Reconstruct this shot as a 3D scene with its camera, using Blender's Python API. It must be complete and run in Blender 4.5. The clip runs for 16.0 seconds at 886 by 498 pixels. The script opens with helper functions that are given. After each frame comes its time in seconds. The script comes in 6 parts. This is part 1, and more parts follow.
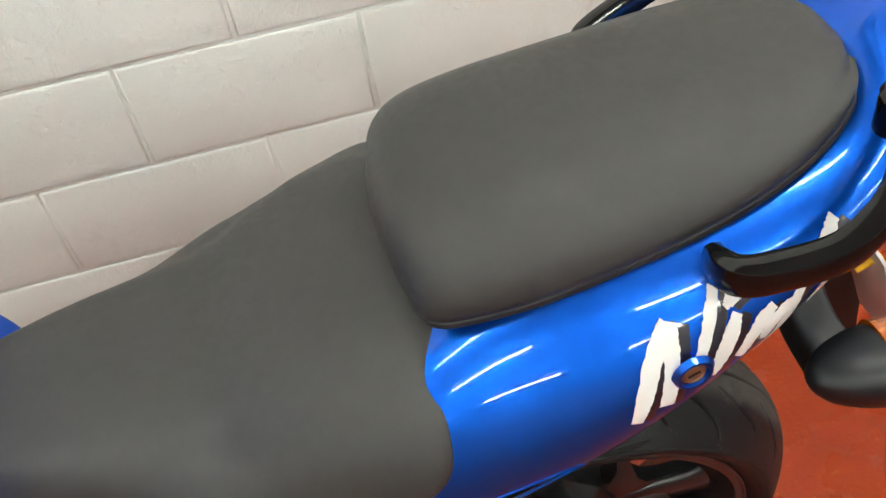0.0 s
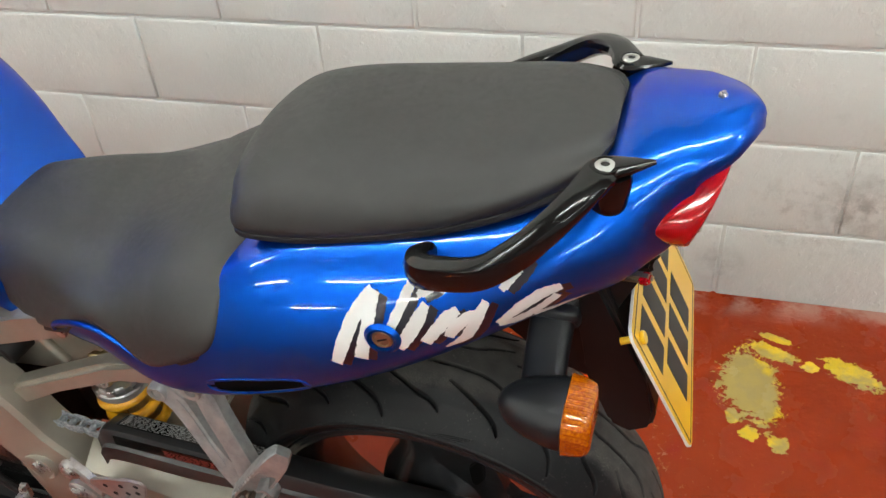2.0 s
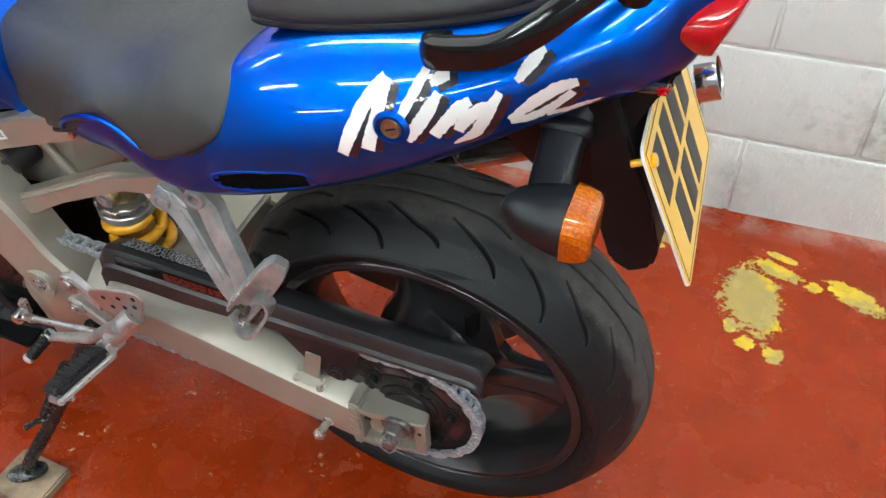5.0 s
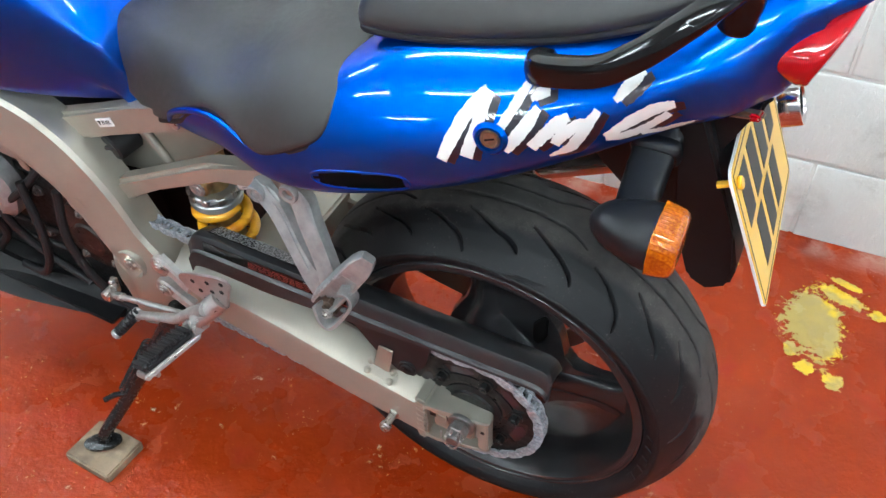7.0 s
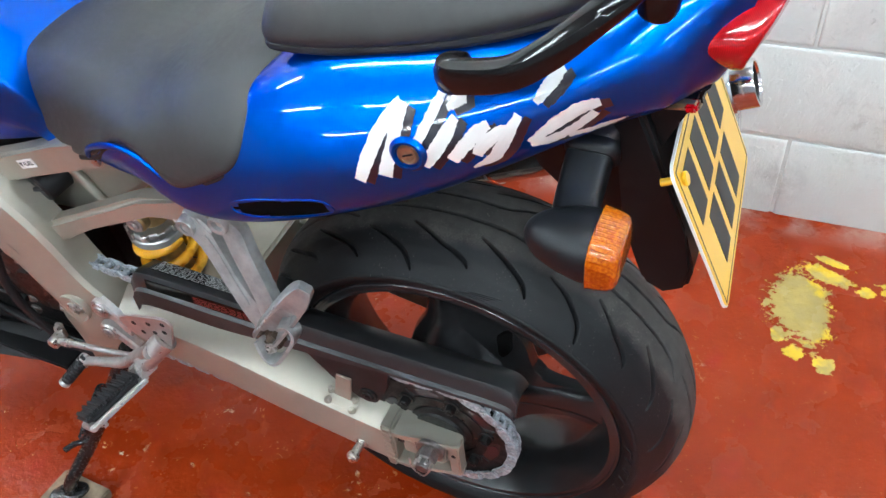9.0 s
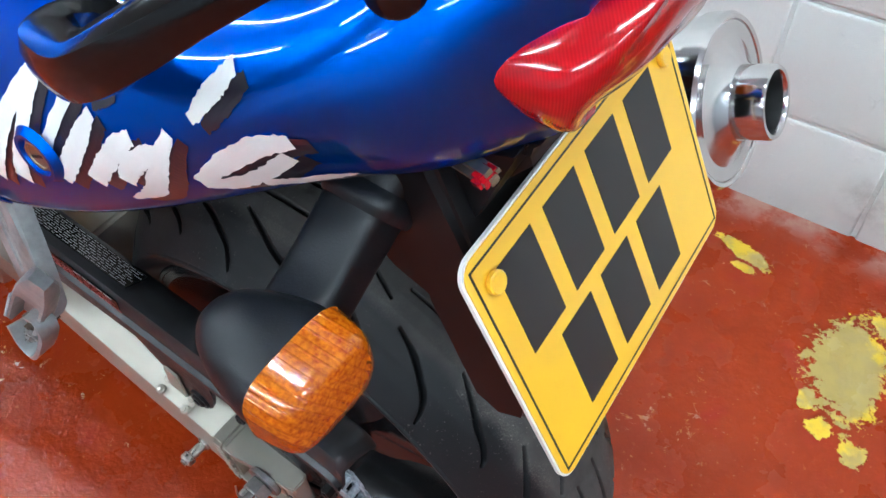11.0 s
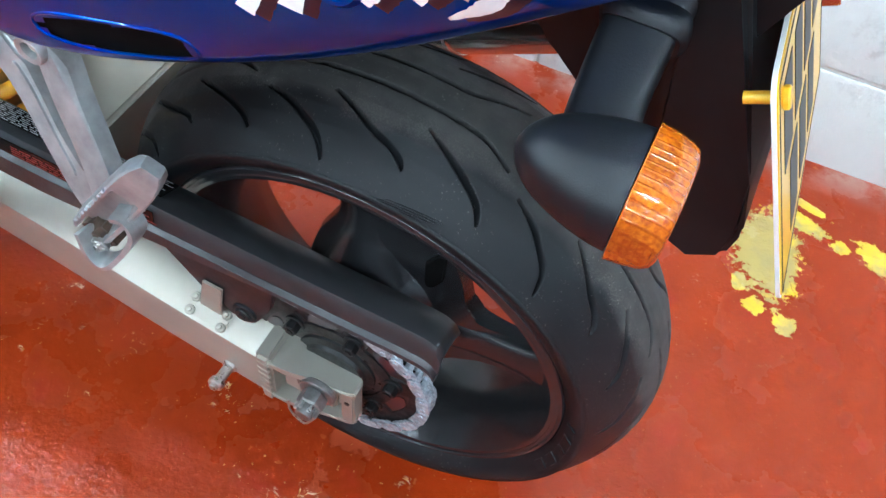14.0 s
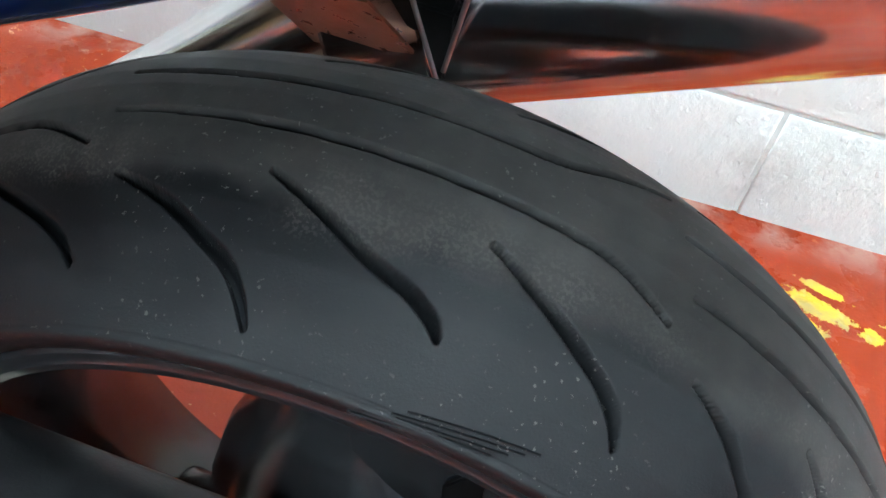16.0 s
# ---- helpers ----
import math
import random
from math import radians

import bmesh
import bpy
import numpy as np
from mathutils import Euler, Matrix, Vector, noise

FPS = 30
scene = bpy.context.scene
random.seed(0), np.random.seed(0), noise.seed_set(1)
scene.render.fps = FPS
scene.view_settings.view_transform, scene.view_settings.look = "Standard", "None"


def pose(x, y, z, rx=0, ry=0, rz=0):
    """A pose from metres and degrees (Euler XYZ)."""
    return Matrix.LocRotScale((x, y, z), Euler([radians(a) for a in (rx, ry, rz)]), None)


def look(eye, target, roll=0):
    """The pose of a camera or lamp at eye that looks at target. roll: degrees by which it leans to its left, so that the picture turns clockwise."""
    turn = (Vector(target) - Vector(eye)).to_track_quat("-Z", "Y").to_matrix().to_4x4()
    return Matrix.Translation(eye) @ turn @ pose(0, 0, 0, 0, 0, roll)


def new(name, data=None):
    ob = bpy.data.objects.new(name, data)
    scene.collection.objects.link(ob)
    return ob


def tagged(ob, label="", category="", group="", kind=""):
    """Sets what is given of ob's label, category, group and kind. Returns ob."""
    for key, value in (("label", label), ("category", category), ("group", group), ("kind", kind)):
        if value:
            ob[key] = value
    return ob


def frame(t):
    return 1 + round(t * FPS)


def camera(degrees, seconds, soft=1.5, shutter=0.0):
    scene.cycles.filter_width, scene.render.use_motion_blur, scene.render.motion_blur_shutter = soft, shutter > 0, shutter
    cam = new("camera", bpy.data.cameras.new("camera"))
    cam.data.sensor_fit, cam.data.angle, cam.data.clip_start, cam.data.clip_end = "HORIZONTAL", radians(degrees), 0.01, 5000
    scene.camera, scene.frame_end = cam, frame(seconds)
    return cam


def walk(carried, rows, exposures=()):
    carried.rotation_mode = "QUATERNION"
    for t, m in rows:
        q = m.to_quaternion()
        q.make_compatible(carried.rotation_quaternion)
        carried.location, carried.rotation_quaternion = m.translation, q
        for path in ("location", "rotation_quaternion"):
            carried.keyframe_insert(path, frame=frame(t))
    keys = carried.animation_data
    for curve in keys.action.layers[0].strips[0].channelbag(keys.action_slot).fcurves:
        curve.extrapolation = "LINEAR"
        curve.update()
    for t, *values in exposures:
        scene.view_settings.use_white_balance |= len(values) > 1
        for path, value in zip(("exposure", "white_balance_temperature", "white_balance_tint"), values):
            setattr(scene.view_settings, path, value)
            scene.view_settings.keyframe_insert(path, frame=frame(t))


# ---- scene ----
cam = camera(56.4, 16.0)
PATH = [
    (0, (0.973, 1.014, 1.307), (1.182, 2.46, -0.059), -9.4),
    (0.5, (1.171, 1.051, 1.297), (1.004, 2.505, -0.066), -11.0),
    (0.8, (1.279, 1.048, 1.263), (0.893, 2.513, -0.042), -4.0),
    (1, (1.318, 1.031, 1.265), (0.893, 2.49, -0.035), -2.6),
    (1.5, (1.348, 0.918, 1.292), (0.882, 2.385, 0.014), -4.6),
    (2, (1.386, 0.873, 1.32), (0.896, 2.361, 0.077), -5.1),
    (2.5, (1.405, 0.862, 1.304), (0.905, 2.364, 0.083), -4.1),
    (3, (1.399, 0.859, 1.279), (0.892, 2.363, 0.062), -2.5),
    (3.5, (1.396, 0.851, 1.276), (0.882, 2.349, 0.055), -1.6),
    (4, (1.398, 0.84, 1.256), (0.883, 2.317, 0.008), -1.3),
    (4.5, (1.403, 0.815, 1.226), (0.907, 2.233, -0.093), -0.4),
    (4.7, (1.407, 0.81, 1.219), (0.919, 2.208, -0.125), -0.4),
    (7, (1.38, 0.764, 1.245), (0.782, 2.124, -0.093), 0.3),
    (7.5, (1.377, 0.764, 1.246), (0.769, 2.123, -0.09), 0.2),
    (8, (1.378, 0.763, 1.243), (0.771, 2.122, -0.092), 0.2),
    (8.5, (1.39, 0.758, 1.241), (0.793, 2.123, -0.094), -0.6),
    (9, (1.414, 0.84, 1.22), (0.818, 2.2, -0.119), -4.4),
    (9.5, (1.489, 0.998, 1.194), (0.898, 2.333, -0.173), -6.1),
    (9.7, (1.514, 1.043, 1.186), (0.929, 2.356, -0.206), -6.1),
    (11.8, (1.5058, 1.214, 1.0746), (0.6592, 2.1881, -0.4533), 0.31),
    (12, (1.47, 1.169, 1.085), (0.702, 2.223, -0.432), 0.3),
    (12.5, (1.374, 1.083, 1.046), (1.031, 2.35, -0.464), 8.0),
    (13, (1.357, 1.084, 0.975), (1.014, 2.254, -0.611), 9.4),
    (13.5, (1.365, 1.074, 1.024), (1.024, 2.242, -0.563), 10.5),
    (14, (1.323, 1.04, 1.048), (1.003, 2.264, -0.501), 10.6),
    (14.5, (1.229, 1.127, 0.954), (0.994, 2.379, -0.588), 14.9),
    (15, (1.184, 1.231, 0.835), (1.02, 2.609, -0.604), 14.8),
    (15.5, (1.183, 1.28, 0.806), (1.049, 2.681, -0.616), 13.1),
    (16, (1.178, 1.278, 0.801), (1.06, 2.733, -0.566), 13.2),
]
walk(cam, [(t, look(eye, target, roll)) for t, eye, target, roll in PATH], exposures=[(0, 0.05, 7100, 13), (1.5, 0.0, 6900, 13), (2.5, -0.22, 6900, 13), (3.5, 0.06, 6700, 12), (4.5, 0.22, 6400, 11), (7.5, 0.44, 5950, 11), (9.7, 0.38, 5850, 11), (12, 0.28, 5550, 10), (13, 0.74, 5450, 8), (14.5, 0.76, 5350, 8), (15.2, 1.15, 5500, 7), (16, 1.0, 5700, 7)])

# ---------------------------------------------------------------- light
LIGHTS = [(x, y) for y in (1.42, -0.40, -2.60) for x in (-3.0, -0.6, 1.8, 4.2)]   # tube fittings, centre x, y
CEILING = 2.9
world = bpy.data.worlds.new("world")
scene.world = world
world.use_nodes = True
world.node_tree.nodes["Background"].inputs["Color"].default_value = (0.9, 0.95, 1.0, 1)
world.node_tree.nodes["Background"].inputs["Strength"].default_value = 0.015


# ---------------------------------------------------------------- materials
def material(name, color, rough=0.5, metal=0.0, coat=0.0, coat_rough=0.05, vary=0.0, vary_scale=8.0, bump=0.0, bump_scale=60.0,
             rough_vary=0.0, spec=0.5, fine=0.0, fine_scale=400.0):
    m = bpy.data.materials.new(name)
    m.use_nodes = True
    nt = m.node_tree
    b = nt.nodes["Principled BSDF"]
    b.inputs["Base Color"].default_value = (*color, 1)
    b.inputs["Roughness"].default_value = rough
    b.inputs["Metallic"].default_value = metal
    b.inputs["Coat Weight"].default_value = coat
    b.inputs["Coat Roughness"].default_value = coat_rough
    b.inputs["Specular IOR Level"].default_value = spec
    tc = nt.nodes.new("ShaderNodeTexCoord")

    def noise_node(scale, detail=5.0, rough_=0.6):
        n = nt.nodes.new("ShaderNodeTexNoise")
        n.inputs["Scale"].default_value = scale
        n.inputs["Detail"].default_value = detail
        n.inputs["Roughness"].default_value = rough_
        nt.links.new(tc.outputs["Object"], n.inputs["Vector"])
        return n
    if vary:
        n = noise_node(vary_scale)
        ramp = nt.nodes.new("ShaderNodeMapRange")
        ramp.inputs["From Min"].default_value = 0.3
        ramp.inputs["From Max"].default_value = 0.7
        ramp.inputs["To Min"].default_value = 1 - vary
        ramp.inputs["To Max"].default_value = 1 + vary
        nt.links.new(n.outputs["Fac"], ramp.inputs["Value"])
        mix = nt.nodes.new("ShaderNodeVectorMath")
        mix.operation = "SCALE"
        mix.inputs[0].default_value = color
        nt.links.new(ramp.outputs["Result"], mix.inputs["Scale"])
        nt.links.new(mix.outputs["Vector"], b.inputs["Base Color"])
    if rough_vary:
        n = noise_node(vary_scale * 2.3)
        mr = nt.nodes.new("ShaderNodeMapRange")
        mr.inputs["From Min"].default_value = 0.3
        mr.inputs["From Max"].default_value = 0.7
        mr.inputs["To Min"].default_value = max(0.02, rough - rough_vary)
        mr.inputs["To Max"].default_value = min(1, rough + rough_vary)
        nt.links.new(n.outputs["Fac"], mr.inputs["Value"])
        nt.links.new(mr.outputs["Result"], b.inputs["Roughness"])
    last = None
    for strength, scale in ((bump, bump_scale), (fine, fine_scale)):
        if strength:
            n = noise_node(scale)
            bp = nt.nodes.new("ShaderNodeBump")
            bp.inputs["Strength"].default_value = strength
            bp.inputs["Distance"].default_value = 0.002
            nt.links.new(n.outputs["Fac"], bp.inputs["Height"])
            if last:
                nt.links.new(last.outputs["Normal"], bp.inputs["Normal"])
            last = bp
    if last:
        nt.links.new(last.outputs["Normal"], b.inputs["Normal"])
    return m


M_BLUE = material("blue_metallic_paint", (0.0, 0.090, 0.55), rough=0.35, metal=0.94, coat=1.0, coat_rough=0.012, spec=0.0)
M_BLUE.node_tree.nodes["Principled BSDF"].inputs["Specular Tint"].default_value = (0.10, 0.30, 0.85, 1)
_p = M_BLUE.node_tree.nodes["Principled BSDF"]
_p.inputs["Specular Tint"].default_value = (0.0, 0.10, 0.8, 1)
_p.inputs["Coat IOR"].default_value = 1.36
M_SEAT = material("seat_vinyl", (0.0285, 0.0276, 0.0268), rough=0.47, spec=0.40, vary=0.08, vary_scale=60, fine=0.25, fine_scale=1100, rough_vary=0.06)
M_BLACK = material("black_plastic", (0.007, 0.0078, 0.0095), rough=0.42, spec=0.36, vary=0.2, vary_scale=20, fine=0.12, fine_scale=900, rough_vary=0.08)
M_GLOSS = material("gloss_black", (0.004, 0.004, 0.004), rough=0.12, spec=0.40, fine=0.03, fine_scale=500)
M_RIM = material("black_painted_cast", (0.013, 0.0135, 0.0145), rough=0.23, spec=0.55, vary=0.15, vary_scale=14, fine=0.02, fine_scale=400, rough_vary=0.04)
M_FRAME = material("champagne_alloy_paint", (0.385, 0.360, 0.300), rough=0.42, metal=0.60, vary=0.07, vary_scale=12, fine=0.05, fine_scale=700, rough_vary=0.06)
M_ALLOY = material("worn_cast_alloy", (0.36, 0.365, 0.36), rough=0.42, metal=0.6, vary=0.25, vary_scale=45, bump=0.15, bump_scale=120, rough_vary=0.12)
M_STEEL = material("zinc_steel", (0.52, 0.50, 0.47), rough=0.35, metal=1.0, vary=0.25, vary_scale=70, bump=0.1, bump_scale=200, rough_vary=0.15)
M_CHROME = material("polished_steel", (0.60, 0.59, 0.58), rough=0.15, metal=1.0, vary=0.05, vary_scale=6, rough_vary=0.04)
M_ZINC = material("plain_zinc", (0.46, 0.46, 0.45), rough=0.38, metal=0.7, vary=0.06, vary_scale=90)
M_CHAIN = material("dry_chain_plates", (0.36, 0.39, 0.42), rough=0.50, metal=0.35, vary=0.45, vary_scale=160, bump=0.3, bump_scale=400)
M_ROLLER = material("greasy_rollers", (0.05, 0.05, 0.05), rough=0.5, metal=0.5, vary=0.4, vary_scale=120)
M_DARK = material("oily_black_steel_and_hole_dark", (0.008, 0.008, 0.008), rough=0.48, metal=0.0, spec=0.28, vary=0.5, vary_scale=60, bump=0.15, bump_scale=150, rough_vary=0.15)
M_SPRING = material("yellow_spring_paint", (0.80, 0.38, 0.015), rough=0.35, vary=0.1, vary_scale=30, coat=0.3)
M_GOLD = material("gold_anodised", (0.55, 0.42, 0.20), rough=0.35, metal=0.9, vary=0.2, vary_scale=60)
M_PLATE = material("yellow_plate_acrylic", (0.86, 0.50, 0.02), rough=0.3, vary=0.04, vary_scale=10, coat=0.4)
M_EDGE = material("white_acrylic", (0.75, 0.75, 0.74), rough=0.4)
M_BAR = material("plate_black", (0.018, 0.018, 0.018), rough=0.5)
M_DECAL = material("silver_white_vinyl", (0.72, 0.72, 0.70), rough=0.4, vary=0.05, vary_scale=40, coat=0.5)
M_SHADOW = material("dark_decal_and_cut_out_fill", (0.006, 0.004, 0.012), rough=0.35, coat=0.8)
M_MATT = material("matt_black_slot_shade", (0.003, 0.003, 0.003), rough=0.9, spec=0.05)
M_WHITE = material("white_label", (0.8, 0.8, 0.78), rough=0.5)
M_PRINT = material("grey_print", (0.34, 0.34, 0.34), rough=0.5)
M_REDPRINT = material("red_print", (0.20, 0.016, 0.009), rough=0.5)
M_RUBBER = material("peg_rubber_and_gap_black", (0.010, 0.010, 0.011), rough=0.55, spec=0.35, vary=0.2, vary_scale=40)
M_ANOD = material("brushed_pink_alloy", (0.50, 0.44, 0.42), rough=0.36, metal=0.8, vary=0.12, vary_scale=60, fine=0.08, fine_scale=500, rough_vary=0.08)
M_STAND = material("chipped_black_enamel", (0.012, 0.012, 0.012), rough=0.22, vary=0.4, vary_scale=80, bump=0.2, bump_scale=160, rough_vary=0.12)
M_OIL = material("oily_brown_steel", (0.022, 0.014, 0.012), rough=0.36, metal=0.1, spec=0.4, vary=0.4, vary_scale=50, bump=0.1, bump_scale=120, rough_vary=0.12)
M_NUT = material("grey_plated_steel", (0.26, 0.25, 0.24), rough=0.42, metal=0.9, vary=0.3, vary_scale=90, rough_vary=0.12)
M_GUARD = material("satin_black_plastic", (0.020, 0.0205, 0.022), rough=0.40, spec=0.55, vary=0.2, vary_scale=20, fine=0.10, fine_scale=700, rough_vary=0.08)
M_DEEP = material("dark_fairing_plastic", (0.006, 0.006, 0.0065), rough=0.42, spec=0.20, vary=0.2, vary_scale=20)
M_POLISH = material("worn_polished_alloy", (0.46, 0.44, 0.42), rough=0.38, metal=0.8, vary=0.2, vary_scale=70, bump=0.08, bump_scale=200, rough_vary=0.12)
M_RUST = material("rusty_steel", (0.11, 0.075, 0.055), rough=0.6, metal=0.5, vary=0.5, vary_scale=90, bump=0.3, bump_scale=200, rough_vary=0.15)
# polished steel with the red floor's reflection put into its brown base colour
M_FLOORTINT = material("floor_tinted_steel", (0.30, 0.145, 0.095), rough=0.32, metal=0.8, vary=0.15, vary_scale=40, rough_vary=0.08)
M_BRASS = material("lock_brass", (0.34, 0.28, 0.18), rough=0.38, metal=0.9, vary=0.3, vary_scale=90)
M_WOOD = material("weathered_wood", (0.19, 0.135, 0.085), rough=0.75, vary=0.45, vary_scale=30, bump=0.5, bump_scale=90)
M_DISC = material("brake_disc", (0.35, 0.33, 0.31), rough=0.35, metal=1.0, vary=0.15, vary_scale=40)
M_GREY = material("dull_grey_ceiling", (0.34, 0.36, 0.38), rough=0.8, vary=0.1, vary_scale=2)
M_FAR = material("grey_room_paint", (0.36, 0.385, 0.42), rough=0.7, vary=0.08, vary_scale=3)
M_PAINTW = material("white_room_paint", (0.72, 0.71, 0.69), rough=0.7, vary=0.05, vary_scale=3, bump=0.2, bump_scale=40)


def lens_material(name, color, rough=0.12):
    m = bpy.data.materials.new(name)
    m.use_nodes = True
    nt = m.node_tree
    b = nt.nodes["Principled BSDF"]
    b.inputs["Base Color"].default_value = (*color, 1)
    b.inputs["Roughness"].default_value = rough
    b.inputs["Transmission Weight"].default_value = 0.3
    b.inputs["Coat Weight"].default_value = 0.5
    b.inputs["Coat Roughness"].default_value = 0.04
    return m


M_RED = lens_material("red_lens", (0.50, 0.004, 0.010))
M_AMBER = lens_material("amber_lens", (0.80, 0.15, 0.0))


def prism_lines(m, dark, light, scale, upright=True):
    """Fine moulded lines in the lens, their light and dark put into the colour: upright ones that go round the corner,
    or level ones.
    """
    nt = m.node_tree
    tc = nt.nodes.new("ShaderNodeTexCoord")
    w = nt.nodes.new("ShaderNodeTexWave")
    w.bands_direction = "X"
    w.inputs["Scale"].default_value = scale
    sp = nt.nodes.new("ShaderNodeSeparateXYZ")
    nt.links.new(tc.outputs["Object"], sp.inputs[0])
    ad = nt.nodes.new("ShaderNodeMath")
    ad.operation = "ADD"
    nt.links.new(sp.outputs["X" if upright else "Z"], ad.inputs[0])
    if upright:
        nt.links.new(sp.outputs["Y"], ad.inputs[1])
    else:
        ad.inputs[1].default_value = 0.0
    cb = nt.nodes.new("ShaderNodeCombineXYZ")
    nt.links.new(ad.outputs[0], cb.inputs[0])
    nt.links.new(cb.outputs[0], w.inputs["Vector"])
    n = nt.nodes.new("ShaderNodeTexNoise")
    n.inputs["Scale"].default_value = 130.0
    nt.links.new(tc.outputs["Object"], n.inputs["Vector"])
    mul = nt.nodes.new("ShaderNodeMath")
    mul.operation = "MULTIPLY"
    nt.links.new(w.outputs["Fac"], mul.inputs[0])
    nt.links.new(n.outputs["Fac"], mul.inputs[1])
    mx = nt.nodes.new("ShaderNodeMix")
    mx.data_type = "RGBA"
    mx.inputs[6].default_value = (*dark, 1)
    mx.inputs[7].default_value = (*light, 1)
    nt.links.new(mul.outputs[0], mx.inputs[0])
    nt.links.new(mx.outputs[2], nt.nodes["Principled BSDF"].inputs["Base Color"])




def prism_columns(m, dark, light):
    """Moulded flutes that run back from the rim of the lens, their light and dark put into the colour, crossed by fine
    lines in its darker lower third.
    """
    nt = m.node_tree
    L = nt.links.new
    tc = nt.nodes.new("ShaderNodeTexCoord")
    sp = nt.nodes.new("ShaderNodeSeparateXYZ")
    L(tc.outputs["Object"], sp.inputs[0])

    def mth(op, a, b):
        n = nt.nodes.new("ShaderNodeMath")
        n.operation = op
        for i, v in enumerate((a, b)):
            if isinstance(v, (int, float)):
                n.inputs[i].default_value = v
            else:
                L(v, n.inputs[i])
        return n.outputs["Value"]

    def lines(v, period, width):
        """1 on thin lines this far apart, 0 between them."""
        f = mth("PINGPONG", v, period / 2)
        r = nt.nodes.new("ShaderNodeMapRange")
        r.inputs["From Min"].default_value, r.inputs["From Max"].default_value = width, width * 0.4
        L(f, r.inputs["Value"])
        return r.outputs["Result"]
    down = mth("SUBTRACT", mth("MULTIPLY", mth("ABSOLUTE", sp.outputs["Y"], 0.0), 0.90), mth("MULTIPLY", sp.outputs["Z"], 0.42))
    low = mth("GREATER_THAN", down, -0.1475)
    n = nt.nodes.new("ShaderNodeTexNoise")
    n.inputs["Scale"].default_value = 420.0
    n.inputs["Detail"].default_value = 4.0
    L(tc.outputs["Object"], n.inputs["Vector"])
    # bright patches of colour stand for the yellow glints in the lens
    bright = nt.nodes.new("ShaderNodeMapRange")
    bright.inputs["From Min"].default_value, bright.inputs["From Max"].default_value = 0.28, 0.75
    L(n.outputs["Fac"], bright.inputs["Value"])
    grid = mth("MULTIPLY", low, mth("MAXIMUM", lines(sp.outputs["X"], 0.0032, 0.0005), lines(down, 0.0030, 0.0005)))
    flute = mth("MULTIPLY", mth("SUBTRACT", 1.0, low), lines(down, 0.0042, 0.0007))
    dim = mth("MAXIMUM", grid, flute)
    fac = mth("MULTIPLY", bright.outputs["Result"], mth("SUBTRACT", 1.0, mth("MULTIPLY", dim, 0.38)))
    fac = mth("MULTIPLY", fac, mth("SUBTRACT", 1.0, mth("MULTIPLY", low, 0.55)))
    mx = nt.nodes.new("ShaderNodeMix")
    mx.data_type = "RGBA"
    mx.inputs[6].default_value = (*dark, 1)
    mx.inputs[7].default_value = (*light, 1)
    L(fac, mx.inputs[0])
    L(mx.outputs[2], nt.nodes["Principled BSDF"].inputs["Base Color"])
    bp = nt.nodes.new("ShaderNodeBump")
    bp.inputs["Strength"].default_value, bp.inputs["Distance"].default_value = 0.35, 0.0008
    L(dim, bp.inputs["Height"])
    L(bp.outputs["Normal"], nt.nodes["Principled BSDF"].inputs["Normal"])


prism_columns(M_AMBER, (0.38, 0.048, 0.0), (0.86, 0.25, 0.002))
prism_lines(M_RED, (0.50, 0.003, 0.008), (0.80, 0.010, 0.020), 190.0, True)


